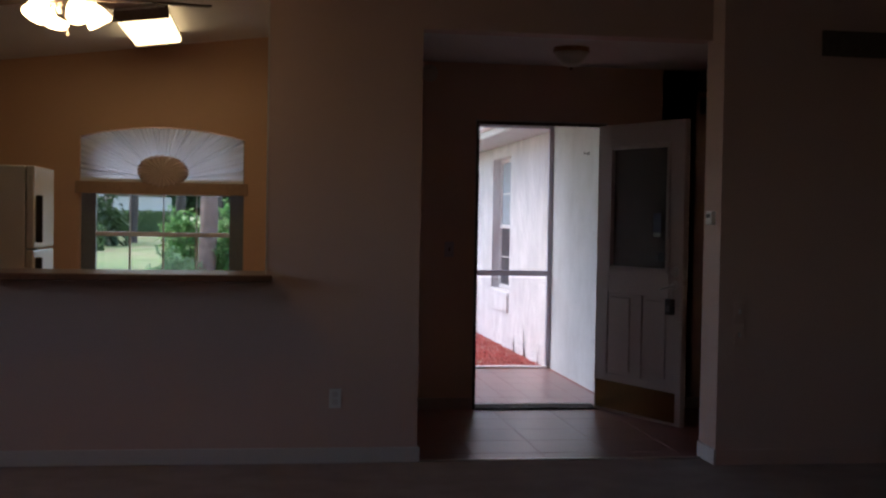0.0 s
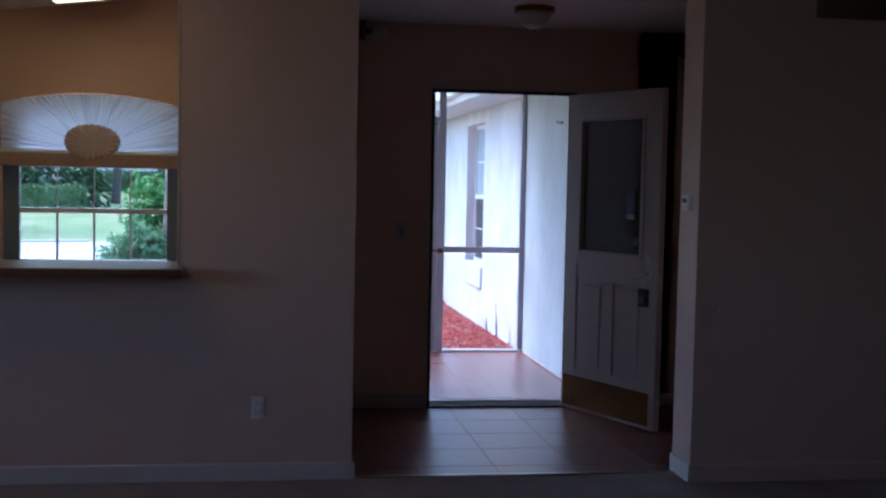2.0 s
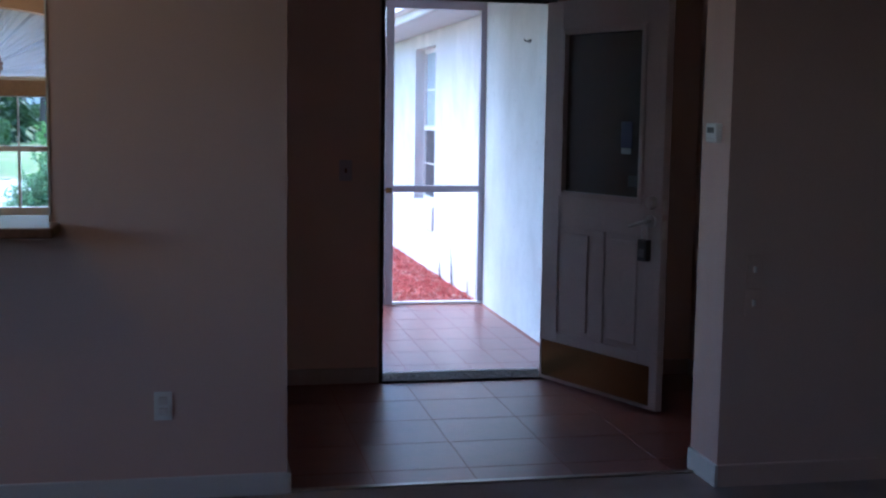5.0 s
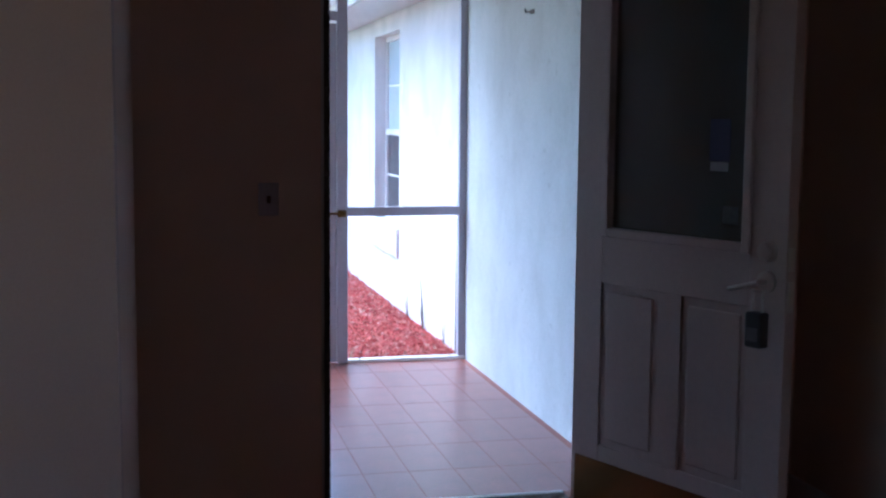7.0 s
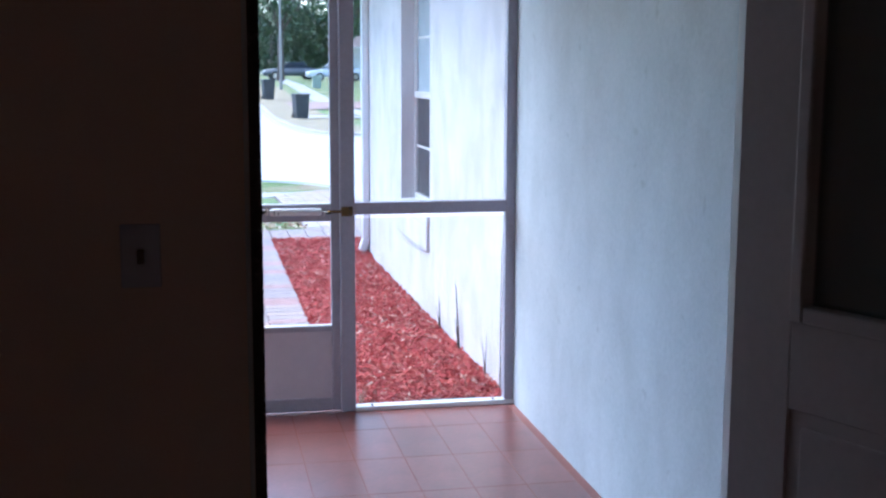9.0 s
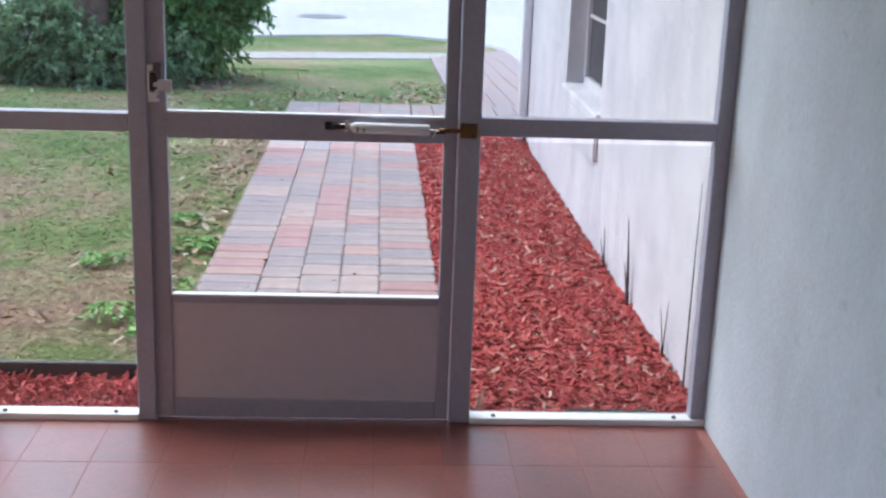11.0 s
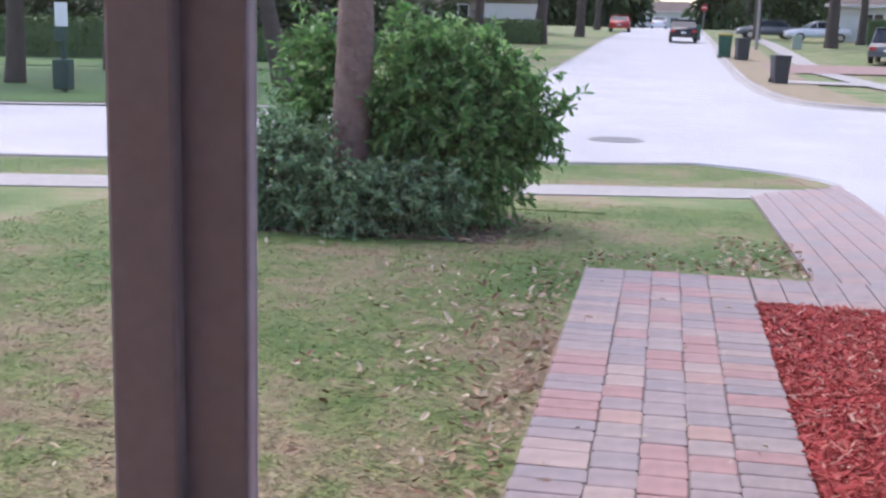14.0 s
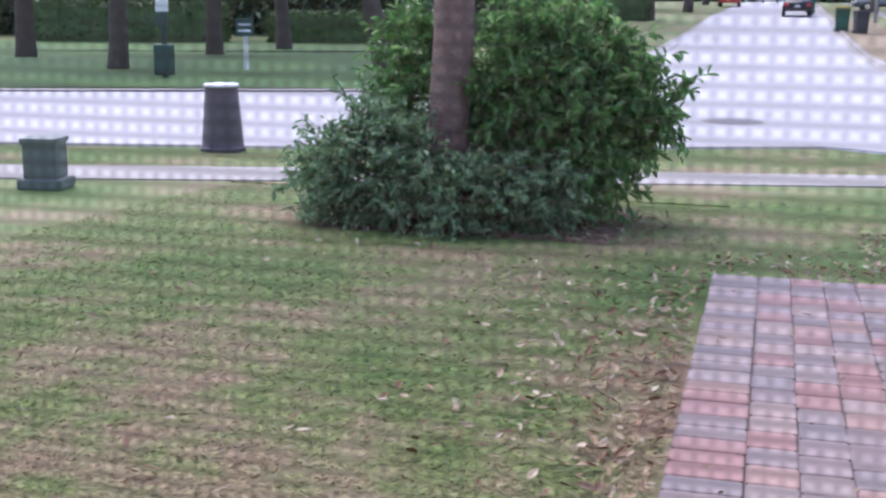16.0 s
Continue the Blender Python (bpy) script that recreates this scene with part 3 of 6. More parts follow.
part("sticker", B((0.59, 0.66, -0.0285, -0.0265, 1.24, 1.268)), M["grey_card"], leaf, "pale sticker strip on the glass")
part("sticker", B((0.645, 0.705, -0.0285, -0.0265, 1.08, 1.135)), M["iron"], leaf, "grey notice stuck on the glass")
part("kick_plate", B((0.02, W - 0.05, -T - 0.0025, -T, 0.02, 0.215)), M["brass"], leaf, "brass kick plate")
part("kick_plate", B((0.02, W - 0.05, 0.0, 0.0025, 0.02, 0.215)), M["brass"], leaf, "brass kick plate")
for s, y in ((-1, -T), (1, 0.0)):
    part("deadbolt", R(((W - 0.065, y, 1.015), (W - 0.065, y + s * 0.022, 1.015), 0.033, 0.028), seg=20), M["nickel"], leaf, "satin nickel deadbolt")
    lever = part("lever_handle", R(((W - 0.065, y, 0.925), (W - 0.065, y + s * 0.014, 0.925), 0.032), ((W - 0.065, y, 0.925), (W - 0.065, y + s * 0.05, 0.925), 0.010),
                 ((W - 0.06, y + s * 0.05, 0.925), (W - 0.17, y + s * 0.05, 0.895), 0.009, 0.007), seg=16), M["nickel"], leaf, "satin nickel lever handle")
part("latch_plate", B((W - 0.002, W + 0.002, -0.036, -0.008, 0.84, 0.93)), M["nickel"], leaf)
part("latch_plate", B((W - 0.002, W + 0.002, -0.036, -0.008, 0.96, 1.03)), M["nickel"], leaf)
for z in (0.2, 1.0, 1.8):
    part("hinge", R(((-0.008, 0.004, z - 0.045), (-0.008, 0.004, z + 0.045), 0.008)), M["brass"], leaf, "brass hinge")
lock = thing("lock_box", (0, 0, 0), "black key lock box hanging on the door lever", "lock box")
lock.matrix_basis = leaf.matrix_basis @ pose(W - 0.06, -T - 0.05, 0.735)
part("body", B((-0.03, 0.03, -0.02, 0.02, 0, 0.105), bevel=0.007), M["black"], lock)
part("shackle", R(((-0.018, 0, 0.1), (-0.018, 0, 0.168), 0.0045), ((0.018, 0, 0.1), (0.018, 0, 0.168), 0.0045), ((-0.02, 0, 0.168), (0.02, 0, 0.168), 0.0045)), M["nickel"], lock)
part("dial", B((-0.02, 0.02, -0.0225, -0.02, 0.02, 0.06), bevel=0.001), M["iron"], lock)


def plate(name, at, turn, label, category, holes=2, w=0.066, h=0.108, finish="white", knob="trim"):
    ob = thing(name, at, label, category, turn=turn)
    part("plate", B((-w / 2, w / 2, -0.006, 0, -h / 2, h / 2), bevel=0.002), M[finish], ob)
    for k in range(holes):
        z = (k - (holes - 1) / 2) * 0.04
        if category == "outlet":
            part("socket", B((-0.016, 0.016, -0.009, -0.006, z - 0.014, z + 0.014), bevel=0.003), M["trim"], ob)
        else:
            part("toggle", B((-0.006, 0.006, -0.018, -0.006, z - 0.012, z + 0.012), bevel=0.002), M[knob], ob)
    return ob


plate("power_outlet", (-1.085, LIV, 0.355), 0, "white double power outlet low on the taupe wall", "outlet")
plate("light_switch", (-0.2, 0, 1.135), 0, "greyish light switch plate beside the entrance door", "switch", 1, finish="kick", knob="bar")
plate("light_switch", (1.15, -1.98, 0.86), 0, "taupe light switch plate on the taupe wall", "switch", 1, finish="taupe")
plate("light_switch", (1.15, -1.98, 0.73), 0, "taupe light switch plate on the taupe wall", "switch", 1, finish="taupe")
th = thing("thermostat", (1.03, -1.86, 1.38), "small white thermostat on the wall end", "thermostat", turn=-90)
part("housing", B((-0.05, 0.05, -0.028, 0, -0.038, 0.038), bevel=0.006), M["white"], th)
part("display", B((-0.03, 0.03, -0.030, -0.028, 0.0, 0.022)), M["iron"], th, "grey display window")
part("dial", B((-0.035, 0.035, -0.031, -0.028, -0.026, -0.018)), M["trim"], th)

dome = thing("hall_ceiling_light", (0.43, -0.9, 2.45), "unlit frosted glass dome light on the hall ceiling", "ceiling light")
part("base", R(((0, 0, -0.03), (0, 0, 0), 0.115), seg=28), M["brass"], dome, "dull brass base ring")
part("shade", lathe(bmesh.new(), [(0.004, -0.125), (0.035, -0.118), (0.07, -0.095), (0.095, -0.06), (0.108, -0.03)]), M["frost"], dome, smooth=True)
part("finial", lathe(bmesh.new(), [(0.003, -0.14), (0.012, -0.13), (0.006, -0.115)], seg=12), M["brass"], dome)
chime = thing("wall_fixture", (-0.36, -0.001, 2.30), "small dark box and round sounder high on the hall wall", "door chime")
part("housing", B((-0.17, -0.09, -0.05, 0, 0.03, 0.15), bevel=0.006), M["wood"], chime)
part("sounder", R(((0.0, 0, 0.07), (0.0, -0.06, 0.05), 0.06, 0.05), seg=20), M["frost"], chime, "round pale sounder")
part("arm", B((-0.09, -0.03, -0.03, -0.01, 0.07, 0.1), bevel=0.003), M["bark2"], chime)

# ---- kitchen ----
structure("bar_top", B((-3.9, -1.435, -2.02, -1.5, 1.0, 1.036), bevel=0.006), M["bar"], "dark wood breakfast-bar top on the half wall", "worktop")
structure("bar_corner", B((-1.473, -1.465, LIV - 0.004, LIV, 1.036, 2.68)), M["trim"], "pale corner bead of the bar opening", "trim")

fr = thing("refrigerator", (-3.02, 0.0, 0), "white two-door refrigerator seen from its side", "refrigerator")
part("body", B((-0.70, -0.06, 0, 0.75, 0.02, 1.66), bevel=0.01), M["enamel"], fr)
for z0, z1 in ((0.06, 1.09), (1.10, 1.66)):
    d = part("door", B((-0.055, 0.0, 0.003, 0.747, z0, z1), bevel=0.012), M["enamel"], fr)
    zc = (z1 - 0.42, z1 - 0.05) if z0 < 1 else (z0 + 0.04, z0 + 0.36)
    part("handle", B((0.0, 0.045, 0.05, 0.075, zc[0], zc[1]), bevel=0.008), M["black"], d, "dark grip handle")

win = thing("window_1", (0, 0, 0), "white arched kitchen window with a grid sash", "window", kind="structure")
GX0, GX1 = WX0 + 0.115, WX1 - 0.115
for bx in ((WX0, GX0, 1.56, 1.62, WZ0, WZS), (GX1, WX1, 1.56, 1.62, WZ0, WZS), (GX0, GX1, 1.56, 1.62, WZ0, WZ0 + 0.05), (GX0, GX1, 1.565, 1.615, 1.165, 1.2), (GX0, GX1, 1.56, 1.62, 1.5, 1.58)):
    part("frame_bar", B(bx, bevel=0.004), M["steel"] if bx[4] == WZ0 and bx[5] == WZS else M["trim"], win)
for k in range(1, 4):
    x = GX0 + (GX1 - GX0) * k / 4
    part("glazing_bar", B((x - 0.008, x + 0.008, 1.575, 1.605, WZ0 + 0.05, 1.165), bevel=0.002), M["trim"], win)
    part("glazing_bar", B((x - 0.005, x + 0.005, 1.58, 1.60, 1.2, 1.5), bevel=0.002), M["trim"], win)
for z0, z1 in ((WZ0 + 0.05, 1.165), (1.2, 1.5)):
    q = part("pane", B((GX0, GX1, 1.588, 1.592, z0, z1)), M["glass"], win)
    q.visible_shadow = False
part("sill", B((WX0 - 0.04, WX1 + 0.04, 1.40, 1.56, WZ0 - 0.025, WZ0), bevel=0.005), M["trim"], win)
part("head_board", B((WX0 - 0.03, WX1 + 0.03, 1.425, 1.449, 1.505, 1.60), bevel=0.005), M["rail"], win, "tan rail across the window")
arch = thing("arched_sunburst_blind", ((WX0 + WX1) / 2, 1.47, 1.60), "white pleated fabric sunburst blind with a cream rosette", "window blind")
bm = bmesh.new()
half, cz = (WX1 - WX0) / 2 - 0.005, 0.02
pl = 90
prev = None
fold_rng = random.Random(5)
FOLDS = [(0.004 if k % 2 else -0.004) + fold_rng.uniform(-0.003, 0.003) + (0.020 if k % 9 == 4 else -0.014 if k % 9 == 5 else 0.0) for k in range(pl + 1)]
for i in range(pl + 1):
    th_ = math.pi * i / pl
    dx, dz = math.cos(th_), math.sin(th_)
    r = 9.0
    if abs(dx) > 1e-6:
        r = half / abs(dx)
    while r > 0.02 and cz + r * dz > arch_z((WX0 + WX1) / 2 + min(max(r * dx, -half), half), WX0, WX1, WZS, WZT) - 1.60 - 0.006:
        r -= 0.004
    off = FOLDS[i]
    ring = [bm.verts.new((q * r * dx, off * (0.3 + 0.7 * q), cz + q * r * dz)) for q in (0.08, 0.5, 1.0)]
    if prev:
        for k in range(2):
            bm.faces.new((prev[k], prev[k + 1], ring[k + 1], ring[k]))
    prev = ring
bl = part("pleats", bm, M["fabric"], arch)
bl.modifiers.new("thickness", "SOLIDIFY").thickness = 0.0015
part("bottom_rail", B((-half, half, -0.02, 0.012, -0.002, 0.024), bevel=0.004), M["white"], arch, "white rail under the pleats")
bm = bmesh.new()
rings = []
LOBES = 26
for q, lift in ((0.0, 0.040), (0.35, 0.046), (0.6, 0.036), (0.8, 0.040), (0.93, 0.026), (1.0, 0.004)):
    ring = []
    for k in range(LOBES * 6):
        a = math.tau * k / (LOBES * 6)
        r = q * (1 + 0.055 * q * abs(math.sin(a * LOBES / 2)) + 0.02 * q * math.sin(3 * a + 1))
        ring.append(bm.verts.new((0.192 * r * math.cos(a), -0.016 - lift + 0.007 * q * math.sin(a * LOBES) + 0.004 * math.sin(9 * a + 8 * q), 0.085 + 0.128 * r * math.sin(a))))
    rings.append(ring)
for lo, hi in zip(rings, rings[1:]):
    for k in range(len(lo)):
        bm.faces.new((lo[k], lo[(k + 1) % len(lo)], hi[(k + 1) % len(lo)], hi[k]))
bmesh.ops.remove_doubles(bm, verts=bm.verts, dist=0.0002)
bmesh.ops.recalc_face_normals(bm, faces=bm.faces)
ros = part("rosette", bm, M["cream"], arch, "ruffled cream rosette", smooth=True)
ros.modifiers.new("thickness", "SOLIDIFY").thickness = 0.003

fix = thing("fluorescent_ceiling_fixture", (-2.30, 0.22, 2.665), "lit fluorescent ceiling fixture with a ribbed diffuser", "ceiling light")
fix.matrix_basis = pose(-2.30, 0.22, 2.685, 0, -7.1, 0)
part("tray", B((-0.16, 0.16, -0.60, 0.60, -0.02, 0.0), bevel=0.004), M["white"], fix)
part("diffuser", B((-0.17, 0.17, -0.575, 0.575, -0.08, -0.02), bevel=0.02), M["tube"], fix, "glowing warm diffuser")
part("end_cap", B((-0.175, 0.175, -0.60, -0.575, -0.085, -0.0), bevel=0.006), M["wood"], fix, "wooden end cap")
part("end_cap", B((-0.175, 0.175, 0.575, 0.60, -0.085, -0.0), bevel=0.006), M["wood"], fix, "wooden end cap")

fan = thing("ceiling_fan", (-2.40, -2.55, 2.78), "dark ceiling fan with lit glass tulip shades", "ceiling fan")
part("canopy", lathe(bmesh.new(), [(0.02, -0.06), (0.06, -0.05), (0.07, 0.0)]), M["nickel"], fan, smooth=True)
part("rod", R(((0, 0, -0.34), (0, 0, -0.05), 0.012)), M["nickel"], fan)
part("motor", lathe(bmesh.new(), [(0.06, -0.47), (0.13, -0.45), (0.14, -0.39), (0.10, -0.35), (0.03, -0.335)]), M["nickel"], fan, smooth=True)
for k in range(5):
    b = B((0.2, 0.66, -0.062, 0.062, -0.012, -0.005), bevel=0.003)
    for v in b.verts:
        v.co.z += 0.10 * v.co.y
    box(b, 0.12, 0.24, -0.018, 0.018, -0.018, -0.008)
    bmesh.ops.transform(b, matrix=pose(0, 0, -0.42, 0, 0, 72 * k + 8), verts=b.verts)
    part("blade", b, M["blade"], fan)
part("light_hub", lathe(bmesh.new(), [(0.01, -0.54), (0.05, -0.52), (0.06, -0.49), (0.05, -0.46)]), M["nickel"], fan, smooth=True)
for k in range(4):
    a = math.tau * k / 4 + 0.5
    b = lathe(bmesh.new(), [(0.058, -0.10), (0.062, -0.085), (0.05, -0.04), (0.025, 0.0), (0.015, 0.01)])
    bmesh.ops.transform(b, matrix=pose(0.11 * math.cos(a), 0.11 * math.sin(a), -0.455, 0, 0, math.degrees(a)) @ pose(0, 0, 0, 0, -32, 0), verts=b.verts)
    part("shade", b, M["bulb"], fan, "glowing tulip glass shade", smooth=True)
part("pull_chain", R(((0, 0, -0.585), (0, 0, -0.54), 0.003), ((0, 0, -0.61), (0, 0, -0.585), 0.009, 0.005)), M["nickel"], fan)

# unseen window behind the viewer, added and sized to light the living room
pat = thing("unseen_window", (0, 0, 0), "unseen white framed window added to let daylight into the living room", "window", kind="structure")
for y0, y1 in ((-6.2, -6.14), (-4.38, -4.32), (-2.56, -2.5)):
    part("stile", B((-6.1, -6.05, y0, y1, 1.15, 2.25)), M["trim"], pat)
q = part("pane", B((-6.08, -6.075, -6.14, -2.56, 1.15, 2.25)), M["glass"], pat)
q.visible_shadow = False

# ---- porch ----
structure("wall_porch_east", B((1.336, 1.60, 0.0, SCREEN + 0.02, -0.3, 2.95)), M["stucco"], "weathered white stucco porch wall", "wall")
OW0, OW1, OZ0, OZ1 = 5.80, 6.95, 0.48, 2.12
structure("wall_garage", B((1.40, 1.62, SCREEN + 0.02, OW0, -0.5, 2.27), (1.40, 1.62, OW1, 9.0, -0.5, 2.27), (1.40, 1.62, OW0, OW1, -0.5, OZ0), (1.40, 1.62, OW0, OW1, OZ1, 2.27),
                          (1.62, 8.0, 8.78, 9.0, -0.5, 2.27), (7.8, 8.0, -1.7, 8.78, -0.5, 2.27), (4.15, 7.8, -1.98, -1.72, -0.5, 2.27)), M["stucco2"], "stained off-white stucco garage wall", "wall")
bm = B((0.95, 8.4, 3.40, 9.45, 2.30, 2.44), (1.60, 8.4, -2.0, 3.40, 2.30, 2.44))
structure("roof_garage", bm, M["roof"], "shingled roof slab with overhanging eaves", "roof")
structure("ceiling_garage", B((1.62, 7.8, 0.0, 8.78, 2.14, 2.26)), M["stucco"], "plain garage ceiling", "ceiling")
structure("soffit_garage", B((0.97, 1.40, 3.42, 9.43, 2.272, 2.298)), M["stucco"], "white boarded soffit under the garage eaves", "soffit")
structure("trim_fascia", B((0.93, 0.95, 3.40, 9.47, 2.27, 2.46), (0.84, 0.93, 3.40, 9.47, 2.34, 2.36), (0.83, 0.845, 3.40, 9.47, 2.34, 2.46), bevel=0.003), M["alu_light"], "white fascia with a gutter along the garage eaves", "trim")
gw = thing("window_3", (0, 0, 0), "white sash window set deep in the garage wall", "window", kind="structure")
for bx in ((1.50, 1.55, OW0, OW0 + 0.045, OZ0, OZ1), (1.50, 1.55, OW1 - 0.045, OW1, OZ0, OZ1), (1.50, 1.55, OW0 + 0.045, OW1 - 0.045, OZ0, OZ0 + 0.045), (1.50, 1.55, OW0 + 0.045, OW1 - 0.045, OZ1 - 0.045, OZ1), (1.495, 1.555, OW0 + 0.045, OW1 - 0.045, 1.24, 1.29)):
    part("frame_bar", B(bx, bevel=0.004), M["trim"], gw)
# upper pane is coloured pale for reflected sky, lower pane is dark glass
for z0, z1 in ((OZ0 + 0.045, 1.24), (1.29, OZ1 - 0.045)):
    part("pane", B((1.522, 1.528, OW0 + 0.045, OW1 - 0.045, z0, z1)), M["blind" if z0 > 1 else "dark_glass"], gw)
for z in (0.88, 1.68):
    part("glazing_bar", B((1.512, 1.522, OW0 + 0.045, OW1 - 0.045, z - 0.008, z + 0.008)), M["trim"], gw)
part("sill", B((1.372, 1.50, OW0 - 0.02, OW1 + 0.02, OZ0 - 0.07, OZ0 - 0.002), bevel=0.012), M["stucco2"], gw)
part("apron", B((1.375, 1.40, OW0, OW1, 0.23, OZ0 - 0.07), bevel=0.008), M["stucco2"], gw)

spout = thing("downspout", (1.37, 8.74, -0.20), "white aluminium downspout at the garage corner", "downspout")
part("pipe", B((-0.035, 0.025, -0.045, 0.045, 0.12, 2.46), bevel=0.008), M["alu_light"], spout)
for k in range(6):
    part("elbow_ring", B((-0.04 - 0.006 * k, 0.026 - 0.006 * k, -0.05, 0.05, 0.10 - 0.02 * k, 0.118 - 0.02 * k), bevel=0.004), M["alu_light"], spout)
for z in (0.7, 1.5, 2.3):
    part("strap", B((-0.038, 0.03, -0.052, 0.052, z, z + 0.025), bevel=0.002), M["alu_light"], spout)
for k in range(5):
    st = B((1.375, 1.40, 8.79, 9.0, -0.2 + 0.45 * k, 0.235 + 0.45 * k), bevel=0.006)
    structure("trim_quoin", st, M["alu_light"], "white painted corner block on the garage wall", "trim")

# screen wall: sill, posts, rails, mesh panels
def alu(name, bx, parent, bevel=0.004, label="", material="alu"):
    return part(name, B(bx, bevel=bevel), M[material], parent, label)


Y0, Y1 = SCREEN, SCREEN + 0.05
scr = thing("screen_enclosure", (0, 0, 0), "taupe aluminium framed insect screen wall of the porch", "screen wall", kind="structure")
alu("sill", (-0.95, -0.449, Y0 - 0.01, Y1, PORCH, PORCH + 0.022), scr, 0.003, "pale aluminium sill", "alu_light")
alu("sill", (0.583, 1.336, Y0 - 0.01, Y1, PORCH, PORCH + 0.022), scr, 0.003, "pale aluminium sill", "alu_light")
alu("post", (-0.449, -0.393, Y0, Y1, PORCH, 2.26), scr)
alu("post", (0.517, 0.583, Y0, Y1, PORCH, 2.26), scr)
alu("post", (1.29, 1.336, Y0, Y1, PORCH, 2.26), scr)
alu("post", (-0.95, -0.90, Y0, Y1, PORCH, 2.26), scr)
alu("rail", (-0.90, -0.449, Y0, Y1, 0.783, 0.838), scr)
alu("rail", (0.583, 1.29, Y0, Y1, 0.795, 0.850), scr)
alu("header", (-0.95, 1.336, Y0, Y1, 2.26, 2.5), scr)
alu("door_head", (-0.393, 0.517, Y0, Y1, 1.98, 2.04), scr)
alu("side_post", (-0.95, -0.90, 1.65, 1.70, PORCH, 2.26), scr)
alu("side_rail", (-0.95, -0.90, 1.70, Y0, 0.783, 0.838), scr)
alu("side_header", (-0.95, -0.90, 1.65, Y0, 2.26, 2.5), scr)
for x0, x1, z0, z1 in ((-0.90, -0.449, PORCH, 0.775), (-0.90, -0.449, 0.83, 2.26), (0.583, 1.29, PORCH, 0.775), (0.583, 1.29, 0.83, 2.26), (-0.393, 0.517, 2.04, 2.26)):
    q = part("screen_mesh", B((x0, x1, Y0 + 0.036, Y0 + 0.0364, z0, z1)), M["screen"], scr, "fine dark insect mesh")
    q.visible_shadow = False
for x in (-0.86, -0.52, 0.66, 1.24):
    part("screw", R(((x, Y0 + 0.01, PORCH + 0.022), (x, Y0 + 0.01, PORCH + 0.028), 0.007), seg=8), M["iron"], scr)

sd = thing("screen_door", (-0.392, SCREEN + 0.010, PORCH + 0.006), "closed taupe aluminium screen door with kick panel", "screen door")
DW, DH = 0.9065, 2.085
alu("stile", (-0.006, 0.052, 0.004, 0.030, 0, DH), sd)
alu("stile", (DW - 0.04, DW, 0.004, 0.030, 0, DH), sd)
alu("bottom_rail", (0.052, DW - 0.04, 0.004, 0.030, 0, 0.062), sd)
alu("lock_rail", (0.052, DW - 0.04, 0.004, 0.030, 0.885, 0.960), sd)
alu("top_rail", (0.052, DW - 0.04, 0.004, 0.030, DH - 0.07, DH), sd)
alu("panel_rail", (0.052, DW - 0.04, 0.004, 0.030, 0.376, 0.399), sd)
# light caught by the rail tops, put in as thin pale strips
alu("rail_ledge", (0.052, DW - 0.04, 0.002, 0.030, 0.399, 0.405), sd, 0.002, "pale strip painted as light on the rail top", "alu_light")
alu("rail_ledge", (0.052, DW - 0.04, 0.002, 0.030, 0.960, 0.966), sd, 0.002, "pale strip painted as light on the rail top", "alu_light")
part("kick_panel", B((0.052, DW - 0.04, 0.012, 0.018, 0.062, 0.378)), M["kick"], sd, "plain taupe kick panel")
for z0, z1 in ((0.394, 0.86), (0.941, DH - 0.07)):
    q = part("screen_mesh", B((0.052, DW - 0.04, 0.020, 0.0204, z0, z1)), M["screen"], sd, "fine dark insect mesh")
    q.visible_shadow = False
lt = part("latch", B((0.002, 0.034, -0.010, 0.004, 0.992, 1.002), (0.002, 0.010, -0.012, 0.004, 1.002, 1.096), (0.002, 0.026, -0.012, 0.004, 1.082, 1.100), (0.002, 0.026, -0.012, 0.004, 1.002, 1.018), bevel=0.002), M["alu_light"], sd, "pale metal latch bracket")
part("latch_body", B((0.020, 0.042, -0.020, 0.003, 1.038, 1.104), bevel=0.004), M["iron"], lt, "dark latch body")
part("latch_bolt", B((0.010, 0.030, -0.024, -0.008, 1.024, 1.076), bevel=0.003), M["black"], lt)
part("latch_lever", B((0.022, 0.040, -0.030, -0.018, 1.038, 1.052), (0.036, 0.076, -0.032, -0.020, 1.027, 1.060), bevel=0.004), M["kick"], lt, "taupe thumb lever")
part("latch_spring", R(((0.031, -0.022, 1.014), (0.031, -0.022, 1.030), 0.006), seg=10), M["nickel"], lt)
cl = part("door_closer", lathe(bmesh.new(), [(0.008, 0.0), (0.0135, 0.006), (0.0165, 0.016), (0.0165, 0.226), (0.0150, 0.231)], seg=20), M["alu_light"], sd, "white pneumatic door closer", smooth=True)
cl.matrix_basis = pose(0.590, -0.026, 0.934, 0, 90.6, 0)
part("closer_mark", B((0.608, 0.612, -0.0432, -0.0420, 0.922, 0.940), (0.627, 0.631, -0.0432, -0.0420, 0.924, 0.934)), M["iron"], sd, "dark worn marking on the closer")
part("closer_bracket", B((0.514, 0.550, -0.004, 0.004, 0.922, 0.944), (0.535, 0.575, -0.028, -0.020, 0.928, 0.944), (0.535, 0.542, -0.028, 0.004, 0.928, 0.944), bevel=0.002), M["black"], sd, "black closer bracket")
part("closer_pin", R(((0.578, -0.024, 0.920), (0.578, -0.024, 0.954), 0.0045), ((0.560, -0.024, 0.942), (0.596, -0.024, 0.942), 0.003), ((0.565, -0.03, 0.926), (0.592, -0.026, 0.932), 0.003), seg=8), M["nickel"], sd)
